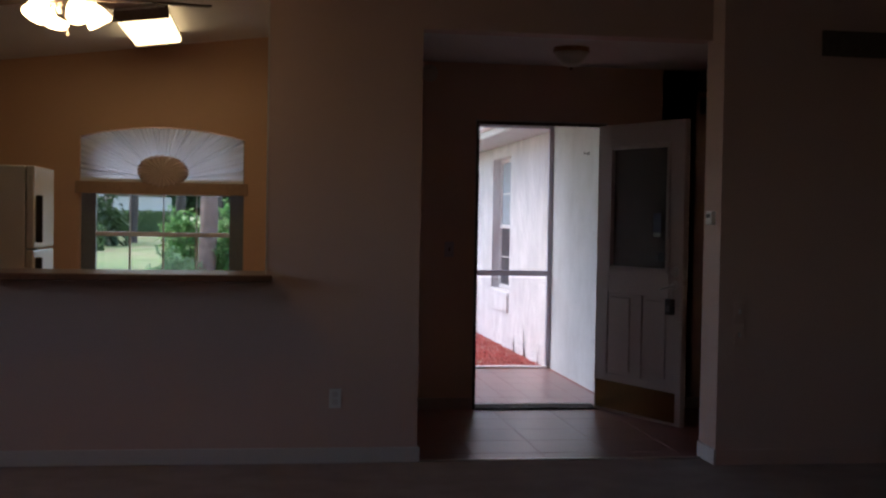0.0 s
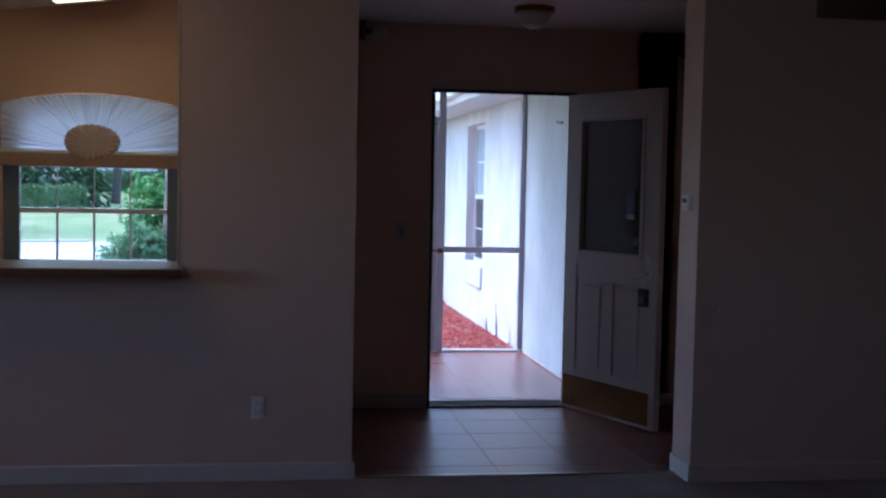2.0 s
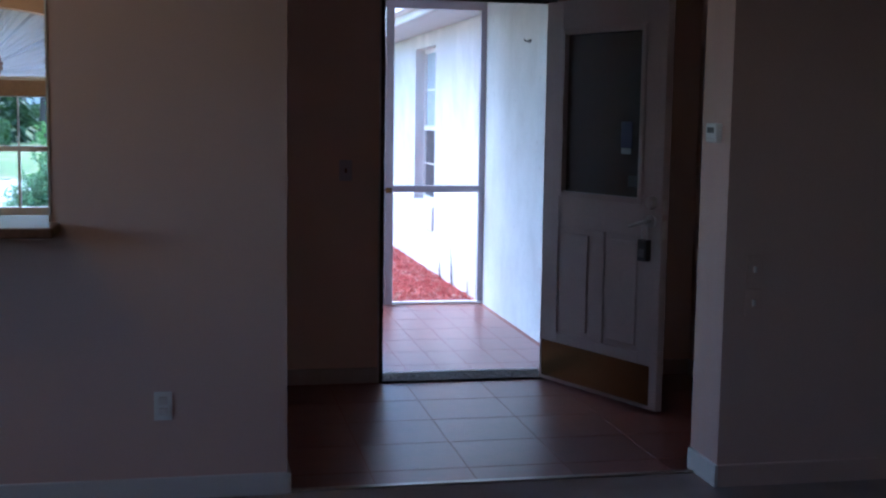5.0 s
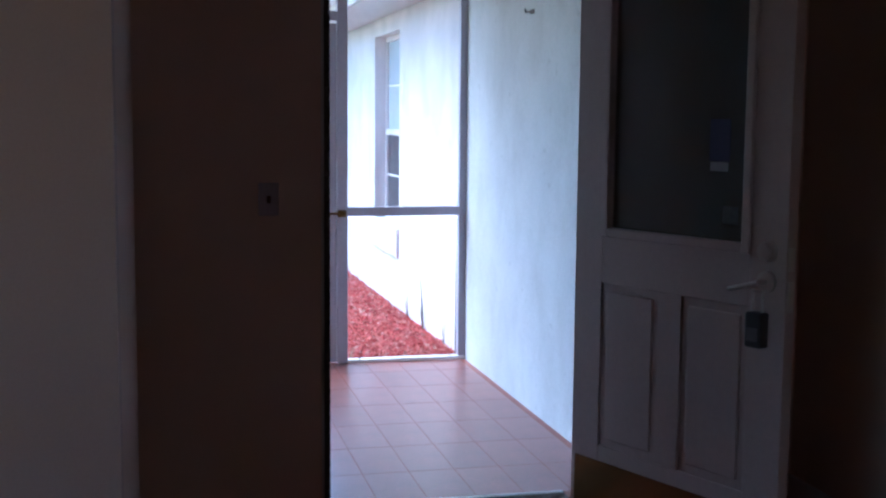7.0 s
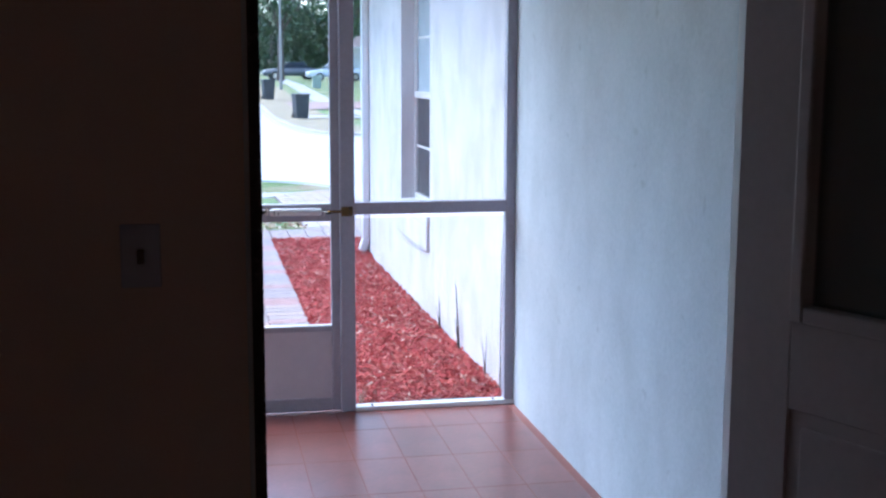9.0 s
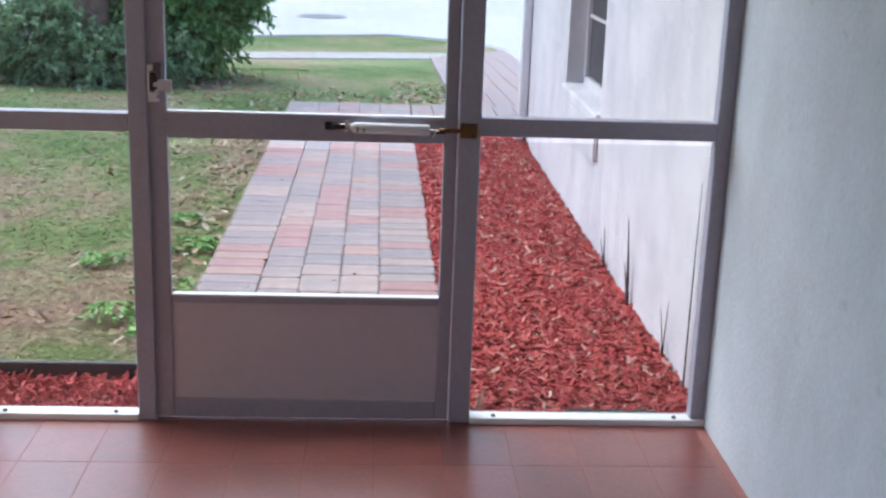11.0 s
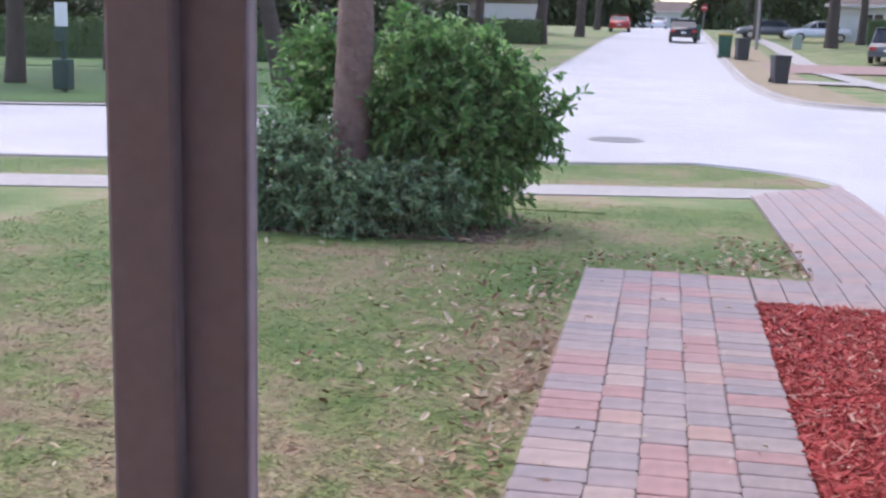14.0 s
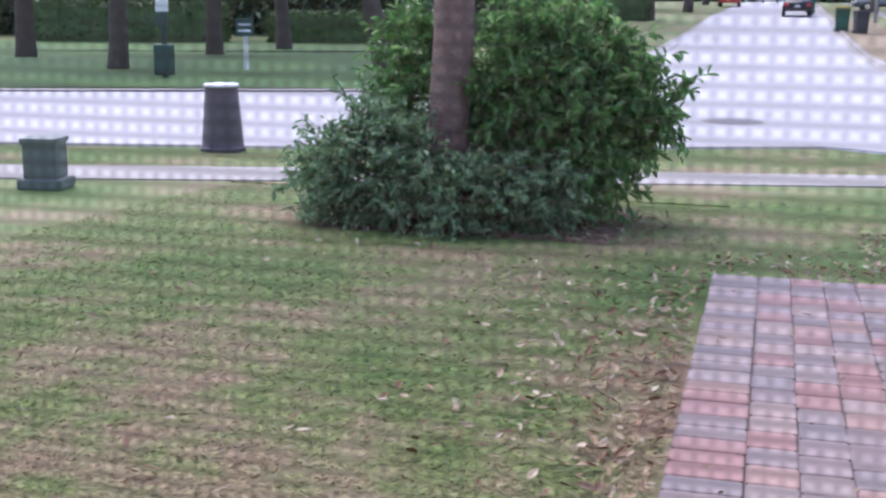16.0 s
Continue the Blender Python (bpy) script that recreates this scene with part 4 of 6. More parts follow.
part("closer_rod", R(((0.820, -0.027, 0.931), (0.865, -0.030, 0.930), 0.0035), ((0.830, -0.034, 0.912), (0.842, -0.030, 0.934), 0.003), seg=10), M["nickel"], sd)
part("rod_washer", B((0.838, 0.868, -0.034, -0.026, 0.922, 0.929), bevel=0.002), M["black"], sd)
jb = thing("closer_jamb_bracket", (-0.392, SCREEN + 0.010, PORCH + 0.006), "brass-coloured closer bracket screwed to the screen post", "bracket")
part("arm", B((0.848, 0.915, -0.034, -0.020, 0.926, 0.938), bevel=0.003), M["brass"], jb, "brass arm")
part("plate", B((0.912, 0.965, -0.018, -0.0101, 0.908, 0.952), bevel=0.002), M["brass"], jb)
for z in (0.916, 0.944):
    part("screw", R(((0.953, -0.022, z), (0.953, -0.018, z), 0.006), seg=10), M["bark2"], jb)

# ---- outdoors: the ground ----
PROFILE = [(-60, -0.30), (3.3, -0.15), (4, -0.15), (10, -0.19), (15, -0.39), (17.5, -0.52), (45, -0.52), (62, -0.22), (82, 0.33), (130, 1.0), (3000, 1.0)]


def gz(y):
    for (a, b), (c, d) in zip(PROFILE, PROFILE[1:]):
        if y <= c:
            return b + (d - b) * max(0, y - a) / (c - a)
    return PROFILE[-1][1]


A = radians(19.3)


def street(u, v):
    return (u * math.cos(A) - v * math.sin(A), u * math.sin(A) + v * math.cos(A))


def sheet(name, corner, us, vs, material, lift, plan=None):
    """A strip of ground that follows the lie of the land."""
    verts, faces = [], []
    for v in vs:
        for u in us:
            x, y = (plan or (lambda a, b: (a, b)))(u, v)
            verts.append((x, y, gz(y) + lift))
    n = len(us)
    for j in range(len(vs) - 1):
        for i in range(n - 1):
            faces.append((j * n + i, j * n + i + 1, (j + 1) * n + i + 1, (j + 1) * n + i))
    return from_arrays(name, verts, faces, material)


ys = [-60, -12, 3.30, 3.37, 4] + list(np.arange(4.5, 20, 0.5)) + [25, 35, 45, 50, 56, 62, 68, 75, 82, 90, 100, 115, 130, 300, 1000, 3000]
xs = [-1500, -300, -80, -40, -20, -10, -6] + list(np.arange(-5.5, 3, 0.5)) + [6, 10, 20, 40, 80, 300, 1500]
low = sheet("ground", None, [float(v) for v in xs], [float(v) for v in ys], M["grass"], 0.0)
for v in low.data.vertices:
    if v.co.y <= 3.31 and v.co.y > -40 and -6.5 < v.co.x < 8:
        v.co.z = -0.45
    elif v.co.x < -0.4 and v.co.y < 4.2:
        v.co.z -= 0.05
    elif 0.9 < v.co.x < 1.6 and v.co.y < 8.6:
        v.co.z -= 0.13
tagged(low, "patchy green and straw-coloured lawn reaching the horizon", "lawn", kind="structure")
LN = [-90.0, -70.0, -50.0, -40.0, -30.0] + [float(v) for v in np.arange(-25, 25, 0.5)] + [25.0, 30.0, 40.0, 55.0, 70.0, 90.0]
tagged(sheet("road_main", None, LN, [18.4, 19, 21, 23, 25, 27.4], M["concrete"], 0.03, street), "pale worn concrete street crossing in front of the houses", "road", kind="structure")
tagged(sheet("road_side", None, [-4.45, -3, -1, 1, 2.42], [float(v) for v in np.arange(26, 260, 4)], M["concrete"], 0.026, lambda u, v: (u + 0.006 * (v - 30), v)), "pale concrete side street running away from the house", "road", kind="structure")
walkway = sheet("pavement", None, LN, [14.38, 14.4, 15.0, 15.6, 15.62], M["sidewalk"], 0.014, street)
for i, v in enumerate(walkway.data.vertices):
    if i < len(LN) or i >= 4 * len(LN):
        v.co.z -= 0.08
tagged(walkway, "pale concrete footpath along the street", "pavement", kind="structure")
tagged(sheet("pavement_side", None, [5.6, 6.65], [float(v) for v in np.arange(35, 160, 3)], M["sidewalk"], 0.05, lambda u, v: (u + 0.006 * (v - 30) + 0.13 * max(0.0, 53 - v), v)), "pale concrete footpath beside the side street", "pavement", kind="structure")

MOUTH_Y = [9.2, 11, 12.7, 14, 15, 16.5, 17.85, 18.3, 18.77, 19.1, 19.4, 19.62, 20.0, 21.0, 22.0]


def mouth(u, v):
    left = float(np.interp(v, [9.2, 12.7, 15, 17.85, 18.3, 18.77, 19.1, 19.4, 19.62, 20.0, 21.0, 22.0], [2.05, 2.05, 2.08, 2.18, 1.98, 1.66, 1.25, 0.75, 0.3, 1.35, 4.2, 6.9]))
    return (left + (8.0 - left) * u, v)


apron = sheet("driveway_mouth", None, [-0.01, 0.0, 0.3, 0.6, 1.0], MOUTH_Y, M["concrete"], 0.034, mouth)
for i, v in enumerate(apron.data.vertices):
    if i % 5 == 0:
        v.co.z -= 0.06
tagged(apron, "pale concrete apron where the driveway meets the street", "driveway", kind="structure")


def kerb(name, us, v0, v1, plan, high=0.13):
    verts, faces = [], []
    for u in us:
        for v, h in ((v0, 0.0), (v0 + 0.02, high), (v1 - 0.06, high), (v1, 0.035)):
            x, y = plan(u, v)
            verts.append((x, y, gz(y) + h))
    for i in range(len(us) - 1):
        for k in range(3):
            faces.append((i * 4 + k, i * 4 + k + 1, i * 4 + k + 5, i * 4 + k + 4))
    return tagged(from_arrays(name, verts, faces, M["sidewalk"]), "pale concrete kerb at the street edge", "kerb", kind="structure")


# this sheet's dark colour carries the tree shade across the street
tagged(sheet("lawn_far", None, [float(v) for v in np.linspace(-80, 1.5, 30)], [28.6, 31, 34, 37, 40, 46, 54], M["green"], 0.02, street), "deep green lawn across the street, darkened in colour for tree shade", "lawn", kind="structure")
kerb("kerb_near", [float(v) for v in np.linspace(-90, 6.9, 195)], 18.25, 18.42, street, 0.03)
kerb("kerb_far_west", [float(v) for v in np.linspace(-90, 3.4, 24)], 27.75, 27.38, street, 0.06)
kerb("kerb_side_west", [float(v) for v in np.arange(31, 200, 4)], -4.62, -4.42, lambda u, v: (v + 0.006 * (u - 30), u), 0.05)
# the east corner: one kerb sweeping from the side street into the main street
CORNER = [(3.4, 200.0), (2.9, 120.0), (2.6, 80.0), (2.42, 60.0), (2.45, 48.0), (2.52, 43.0), (2.62, 39.5), (2.78, 37.0), (3.08, 34.8), (3.55, 33.6), (4.3, 32.8), (5.6, 32.2), (7.5, 32.2), (10.0, 32.8), (14.0, 34.1), (30.0, 39.7), (80.0, 57.2)]


def along(points, per=6):
    """Rounds a line of corner points off into short steps."""
    out = []
    for i in range(len(points) - 1):
        p = [Vector(points[min(max(k, 0), len(points) - 1)]) for k in (i - 1, i, i + 1, i + 2)]
        t1, t2 = (p[2] - p[0]) * 0.5, (p[3] - p[1]) * 0.5
        if (p[2] - p[1]).length > 8:
            t1 = t2 = p[2] - p[1]
        for k in range(per):
            t = k / per
            out.append(p[1] * (2 * t ** 3 - 3 * t * t + 1) + t1 * (t ** 3 - 2 * t * t + t) + p[2] * (3 * t * t - 2 * t ** 3) + t2 * (t ** 3 - t * t))
    return out + [Vector(points[-1])]


LINE = along(CORNER)


def band(name, line, offsets, material):
    """Sweeps a profile of (offset to the left of the line, height) along a plan line."""
    verts, faces = [], []
    n = len(offsets)
    for i, p in enumerate(line):
        d = (line[min(i + 1, len(line) - 1)] - line[max(i - 1, 0)]).normalized()
        for o, h in offsets:
            q = p + Vector((-d.y, d.x)) * o
            verts.append((q.x, q.y, gz(q.y) + h))
    for i in range(len(line) - 1):
        for k in range(n - 1):
            faces.append((i * n + k, i * n + k + 1, (i + 1) * n + k + 1, (i + 1) * n + k))
    return from_arrays(name, verts, faces, material)


tagged(band("kerb_corner", LINE, [(-0.02, 0.02), (0.0, 0.04), (0.16, 0.05), (0.20, 0.12), (0.36, 0.125), (0.38, 0.02)], M["sidewalk"]), "rounded concrete kerb sweeping round the street corner", "kerb", kind="structure")
tagged(band("verge_corner", LINE[12:80], [(0.36, 0.10), (1.2, 0.07), (2.6, 0.03)], M["dry"]), "dry tan grass verge along the corner kerb", "verge", kind="structure")
verts = [(1.5, 27.0, gz(27) + 0.022), (1.5, 44.9, gz(44.9) + 0.022)] + [(p.x, p.y, gz(p.y) + 0.022) for p in LINE if p.y < 45 and p.x < 31] + [(30.0, 36.0, gz(36) + 0.022), (10.0, 29.0, gz(29) + 0.022)]
tagged(from_arrays("road_corner", verts, [tuple(range(len(verts)))], M["concrete"]), "pale concrete street corner", "road", kind="structure")
cover = thing("manhole_cover", (-0.78, 22.5, gz(22.5) + 0.032), "round iron manhole cover in the street", "manhole cover")
part("plate", R(((0, 0, 0), (0, 0, 0.012), 0.42), seg=28), M["iron"], cover)
part("rim", lathe(bmesh.new(), [(0.43, 0.0), (0.47, 0.0), (0.47, 0.01), (0.43, 0.01)], seg=28), M["sidewalk"], cover)

# garden path, driveway and mulch beds
PX0, PX1, PY0, PY1 = -0.47, 0.55, 3.42, 10.1
path = tagged(sheet("garden_path", None, [PX0, PX1], [PY0, 4, 10, PY1], M["sand"], 0.021), "clay paver garden path from the porch to the driveway", "path", kind="structure")
tagged(sheet("driveway", None, [0.55, 1.0, 2.05], [9.32, 10.1], M["sand"], 0.0118), "clay paver link between path and driveway", "driveway", kind="structure")
tagged(sheet("driveway_apron", None, [0.94, 1.5, 2.2], [10.1, 12, 14, 15, 15.8, 17.85], M["sand"], 0.0118, lambda u, v: (u + max(0.0, v - 15.8) * 0.59 * (2.2 - u) / 1.26, v)), "clay paver driveway running to the street", "driveway", kind="structure")
EAST = lambda x, y: -0.075 * max(0.0, (x - 0.555) / 0.845) * (1 + 0.03 * (y - 3.4)) * min(1.0, max(0.0, 9.35 - y))
bed = sheet("mulch_bed_east", None, [0.555, 0.8, 1.1, 1.40], [3.38, 4, 5, 6, 7, 8, 8.35, 8.7, 9.0, 9.3], M["mulch_bed"], 0.012)
for v in bed.data.vertices:
    v.co.z += EAST(v.co.x, v.co.y)
tagged(bed, "bed of red wood mulch along the garage wall", "mulch bed", kind="structure")
tagged(sheet("mulch_bed_west", None, [-4.5, -0.475], [3.38, 3.60, 3.80], M["mulch_bed"], -0.035), "strip of red wood mulch at the porch foot", "mulch bed", kind="structure")
structure("edging", B((-4.5, -0.475, 3.80, 3.825, -0.28, -0.125), bevel=0.006), M["edging"], "black plastic lawn edging", "edging")

rng = np.random.default_rng(4)


def chips(name, n, area, lift, size, material, label, category, thick=0.25, tilt=0.5):
    """Loose flat splinters scattered over a patch: one joined mesh."""
    verts, faces = [], []
    (x0, x1), (y0, y1) = area
    for k in range(n):
        x, y = rng.uniform(x0, x1), rng.uniform(y0, y1)
        L = size * rng.uniform(0.5, 1.6)
        Wd, Th = L * rng.uniform(0.12, 0.32), L * 0.07
        m = Euler((rng.normal(0, tilt), rng.normal(0, tilt), rng.uniform(0, 6.28))).to_matrix()
        c = Vector((x, y, gz(y) + lift + (EAST(x, y) if x > 0.555 and y < 9.4 else 0.0) + rng.uniform(0, thick * size)))
        i = len(verts)
        for p in ((-1, -0.6, 0), (-0.8, 0.9, 0), (1, 0.7, 0), (0.9, -1, 0), (-1, -0.6, 1), (-0.8, 0.9, 1), (1, 0.7, 1), (0.9, -1, 1)):
            verts.append(tuple(c + m @ Vector((p[0] * L / 2, p[1] * Wd / 2, p[2] * Th))))
        faces += [(i + 4, i + 5, i + 6, i + 7)[::-1], (i, i + 1, i + 5, i + 4), (i + 1, i + 2, i + 6, i + 5), (i + 2, i + 3, i + 7, i + 6), (i + 3, i, i + 4, i + 7)]
    return tagged(from_arrays(name, verts, faces, material), label, category, kind="stuff")


chips("mulch_chips", 32000, ((0.56, 1.395), (3.40, 9.32)), 0.018, 0.046, M["mulch"], "shredded red wood mulch chips", "mulch", 0.5, 0.32)
chips("mulch_chips", 5500, ((-2.6, -0.48), (3.40, 3.79)), -0.035, 0.038, M["mulch"], "shredded red wood mulch chips", "mulch", 0.6)
chips("pale_mulch_flecks", 1900, ((0.56, 1.395), (3.40, 9.32)), 0.040, 0.034, M["fleck"], "pale split wood flecks in the mulch", "mulch", 0.3)

# lawn blades and fallen leaves
def lawn(name, n, spots, h0, h1, label, fade=0.0, plan=None):
    verts = np.zeros((n * 3, 3))
    x = np.zeros(n)
    y = np.zeros(n)
    cut = rng.choice(len(spots), n, p=np.array([s[4] for s in spots]) / sum(s[4] for s in spots))
    for i, (x0, x1, y0, y1, w) in enumerate(spots):
        sel = cut == i
        x[sel], y[sel] = rng.uniform(x0, x1, sel.sum()), rng.uniform(y0, y1, sel.sum())
        if fade:
            y[sel] = y0 + np.minimum(rng.exponential(fade, sel.sum()), y1 - y0)
    if plan:
        x, y = x * math.cos(A) - y * math.sin(A), x * math.sin(A) + y * math.cos(A)
    z = np.interp(y, [p[0] for p in PROFILE], [p[1] for p in PROFILE])
    a, h, w, ln = rng.uniform(0, 6.28, n), rng.uniform(h0, h1, n), rng.uniform(0.002, 0.0045, n) * (1 + y / 12), rng.uniform(0.015, 0.05, n)
    b = rng.uniform(0, 6.28, n)
    dx, dy = np.cos(a) * w, np.sin(a) * w
    verts[0::3] = np.stack([x - dx, y - dy, z + 0.002], 1)
    verts[1::3] = np.stack([x + dx, y + dy, z + 0.002], 1)
    verts[2::3] = np.stack([x + np.cos(b) * ln, y + np.sin(b) * ln, z + h], 1)
    me = bpy.data.meshes.new(name)
    me.vertices.add(n * 3), me.loops.add(n * 3), me.polygons.add(n)
    me.vertices.foreach_set("co", verts.ravel())
    me.loops.foreach_set("vertex_index", np.arange(n * 3))
    me.polygons.foreach_set("loop_start", np.arange(0, n * 3, 3))
    me.update(), me.validate()
    me.materials.append(M["blades"])
    return tagged(new(name, me), label, "grass", kind="stuff")


lawn("lawn_grass", 240000, [(-5.0, -0.5, 3.83, 13.4, 1.0)], 0.004, 0.015, "short patchy lawn grass, part green and part straw", 3.4)
lawn("lawn_grass", 40000, [(-3.4, 1.0, 10.2, 14.3, 1.0)], 0.003, 0.010, "short green lawn grass beyond the path")
lawn("verge_grass", 46000, [(-4, 7.6, 15.66, 18.2, 1.0)], 0.003, 0.010, "short dry grass on the street verge", 0.0, street)


def leaves(name, n, spots, size, material, label):
    verts, faces = [], []
    for k in range(n):
        x0, x1, y0, y1 = spots[int(rng.integers(len(spots)))]
        x, y = rng.uniform(x0, x1), rng.uniform(y0, y1)
        L = size * rng.uniform(0.6, 1.5)
        m = Euler((rng.normal(0, 0.35), rng.normal(0, 0.35), rng.uniform(0, 6.28))).to_matrix()
        c = Vector((x, y, gz(y) + 0.032))
        i = len(verts)
        for p in ((-1, 0, 0), (-0.3, 0.42, 0.12), (0.5, 0.3, 0.1), (1, 0, 0.1), (0.5, -0.3, 0.12), (-0.3, -0.4, 0.15), (0.0, 0.0, -0.05)):
            verts.append(tuple(c + m @ Vector(p) * L / 2))
        faces += [(i + 6, i + a, i + b) for a, b in ((0, 1), (1, 2), (2, 3), (3, 4), (4, 5), (5, 0))]
    return tagged(from_arrays(name, verts, faces, material), label, "leaf litter", kind="stuff")


leaves("fallen_leaves", 1250, [(-1.1, -0.5, 4.0, 10.0), (-3.5, -0.5, 4.0, 10.5), (-0.85, -0.48, 5.0, 10.2), (-0.75, -0.48, 4.0, 10.2), (-1.6, -0.6, 7.0, 10.3), (-0.5, 1.0, 10.15, 10.9), (0.4, 1.0, 10.15, 12.0)], 0.05, M["litter"], "dry brown and pale fallen leaves on the lawn")
leaves("path_leaves", 40, [(-0.4, 0.5, 4.0, 9.8)], 0.04, M["litter"], "few dry leaves lying on the path")

# ---- planting ----
def foliage(bm_verts, bm_faces, centre, radii, n, size, seed, shell=0.55, droop=0.3):
    """Adds n folded leaves in an uneven shell round a centre."""
    g = np.random.default_rng(seed)
    k = 0
    while k < n:
        d = Vector(g.normal(0, 1, 3)).normalized()
        lump = 0.80 + 0.60 * noise.noise(d * 2.3 + Vector((seed, 0, 0))) + 0.2 * noise.noise(d * 6.0 + Vector((0, seed, 0)))
        q = g.uniform(shell, 1.0) ** 0.6 * lump
        c = Vector((centre[0] + d.x * radii[0] * q, centre[1] + d.y * radii[1] * q, centre[2] + d.z * radii[2] * q))
        k += 1
        if c.z < gz(c.y) + 0.03:
            continue
        L, Wd = size * g.uniform(0.6, 1.4), size * g.uniform(0.2, 0.36)
        turn = (d + Vector(g.normal(0, 0.55, 3)) - Vector((0, 0, droop))).to_track_quat("X", "Z").to_matrix()
        i = len(bm_verts)
        for p in ((0, 0, 0), (0.45, 1, 0.16), (1.0, 0, -0.12), (0.45, -1, 0.16)):
            bm_verts.append(tuple(c + turn @ Vector((p[0] * L, p[1] * Wd, p[2] * L))))
        bm_faces += [(i, i + 1, i + 2), (i, i + 2, i + 3)]


def sprays(verts, faces, twigs, centre, radii, n, size, seed, reach=0.22):
    """Adds n leaves on short outward twigs, in clumps with gaps between them."""
    g = np.random.default_rng(seed)
    per = 11
    for t in range(n // per):
        d = Vector(g.normal(0, 1, 3)).normalized()
        if d.y > 0.35 and g.random() < 0.6:
            d.y = -d.y
        lump = 0.84 + 0.50 * noise.noise(d * 2.1 + Vector((seed, 0, 0))) + 0.28 * noise.noise(d * 5.0 + Vector((0, seed, 0)))
        q = g.uniform(0.25, 1.0) ** 0.45 * lump
        c = Vector((centre[0] + d.x * radii[0] * q, centre[1] + d.y * radii[1] * q, centre[2] + d.z * radii[2] * q))
        if c.z < gz(c.y) + 0.05:
            continue
        axis = (d + Vector((0, 0, 0.35)) + Vector(g.normal(0, 0.4, 3))).normalized()
        length = reach * g.uniform(0.6, 1.3)
        twigs.append((tuple(c - axis * length * 0.5), tuple(c + axis * length)))
        for k in range(per):
            s = (k + 0.5) / per
            p = c + axis * length * s - Vector((0, 0, 0.25 * length * s * s))
            out = (axis * 0.7 + Vector(g.normal(0, 0.75, 3)) - Vector((0, 0, 0.35))).normalized()
            L, Wd = size * g.uniform(0.7, 1.3), size * g.uniform(0.17, 0.28)
            m = out.to_track_quat("X", "Z").to_matrix()
            i = len(verts)
            for a in ((0, 0, 0), (0.4, 1, 0.12), (0.75, 0.7, 0.05), (1.0, 0, -0.16), (0.75, -0.7, 0.05), (0.4, -1, 0.12)):
                verts.append(tuple(p + m @ Vector((a[0] * L, a[1] * Wd, a[2] * L))))
            faces += [(i, i + 1, i + 2, i + 3), (i, i + 3, i + 4, i + 5)]


def shrub(name, at, lobes, size, material, label, seed, stems=7):
    ob = thing(name, (at[0], at[1], gz(at[1])), label, "shrub")
    bm = bmesh.new()
    g = random.Random(seed)
    for k in range(stems):
        c, r, n = g.choice(lobes)
        a = Vector((at[0] + g.uniform(-0.2, 0.2), at[1] + g.uniform(-0.2, 0.2), gz(at[1]) - 0.02))
        b = Vector(c) + Vector((g.uniform(-0.6, 0.6) * r[0], g.uniform(-0.6, 0.6) * r[1], g.uniform(0.0, 0.5) * r[2]))
        mid = (a + b) / 2 + Vector((g.uniform(-0.1, 0.1), g.uniform(-0.1, 0.1), 0.1))
        rod(bm, a, mid, 0.02, 0.014, 7), rod(bm, mid, b, 0.014, 0.005, 7)
    bmesh.ops.translate(bm, vec=-ob.matrix_basis.translation, verts=bm.verts)
    part("stems", bm, M["bark2"], ob)
    verts, faces, twigs = [], [], []
    for i, (c, r, n) in enumerate(lobes):
        sprays(verts, faces, twigs, c, r, n, size, seed * 10 + i)
    o = ob.matrix_basis.translation
    lv = from_arrays("leaves", [(x - o.x, y - o.y, z - o.z) for x, y, z in verts], faces, material)
    lv.parent = ob
    tv, tf = [], []
    for a, b in twigs:
        a, b = Vector(a) - o, Vector(b) - o
        i = len(tv)
        for p, w in ((a, 0.004), (b, 0.0015)):
            tv += [(p.x - w, p.y - w, p.z), (p.x + w, p.y - w, p.z), (p.x, p.y + w, p.z)]
        tf += [(i, i + 1, i + 4, i + 3), (i + 1, i + 2, i + 5, i + 4), (i + 2, i, i + 3, i + 5)]
    tw = from_arrays("twigs", tv, tf, M["bark2"])
    tw.parent = ob
    return ob


TX, TY = -2.50, 11.75
shrub("shrub", (-1.75, 12.45), [((-1.82, 12.50, 0.57), (0.66, 0.56, 0.86), 8500), ((-1.46, 12.42, 0.62), (0.45, 0.44, 0.50), 4200), ((-2.02, 12.05, 0.66), (0.42, 0.36, 0.56), 3600), ((-1.00, 12.4, 0.64), (0.22, 0.2, 0.20), 260),
                                ((-1.22, 12.4, 0.42), (0.24, 0.25, 0.30), 420), ((-2.82, 12.45, 0.62), (0.34, 0.42, 0.80), 3800), ((-1.75, 11.95, 0.28), (0.50, 0.35, 0.50), 3000)],
      0.085, M["leaf"], "large loose dark green shrub behind the tree on the lawn", 3, 16)
shrub("shrub", (-2.35, 11.35), [((-2.45, 11.35, -0.04), (0.62, 0.36, 0.30), 4000), ((-1.92, 11.50, -0.04), (0.50, 0.36, 0.32), 2600), ((-2.95, 11.50, 0.16), (0.50, 0.42, 0.52), 4200), ((-3.20, 11.55, 0.0), (0.36, 0.36, 0.36), 1500)],
      0.066, M["leaf2"], "low grey-green shrub in front of the tree trunk", 5, 10)
tagged(sheet("shrub_bed", None, [-3.3, -2.2, -1.2], [11.08, 12, 13.0], M["earth"], 0.008), "bare brown earth under the shrubs", "planting bed", kind="structure")
chips("bed_chips", 700, ((-3.3, -0.9), (11.0, 12.6)), 0.01, 0.05, M["litter"], "dry leaf litter under the shrubs", "leaf litter", 0.3)
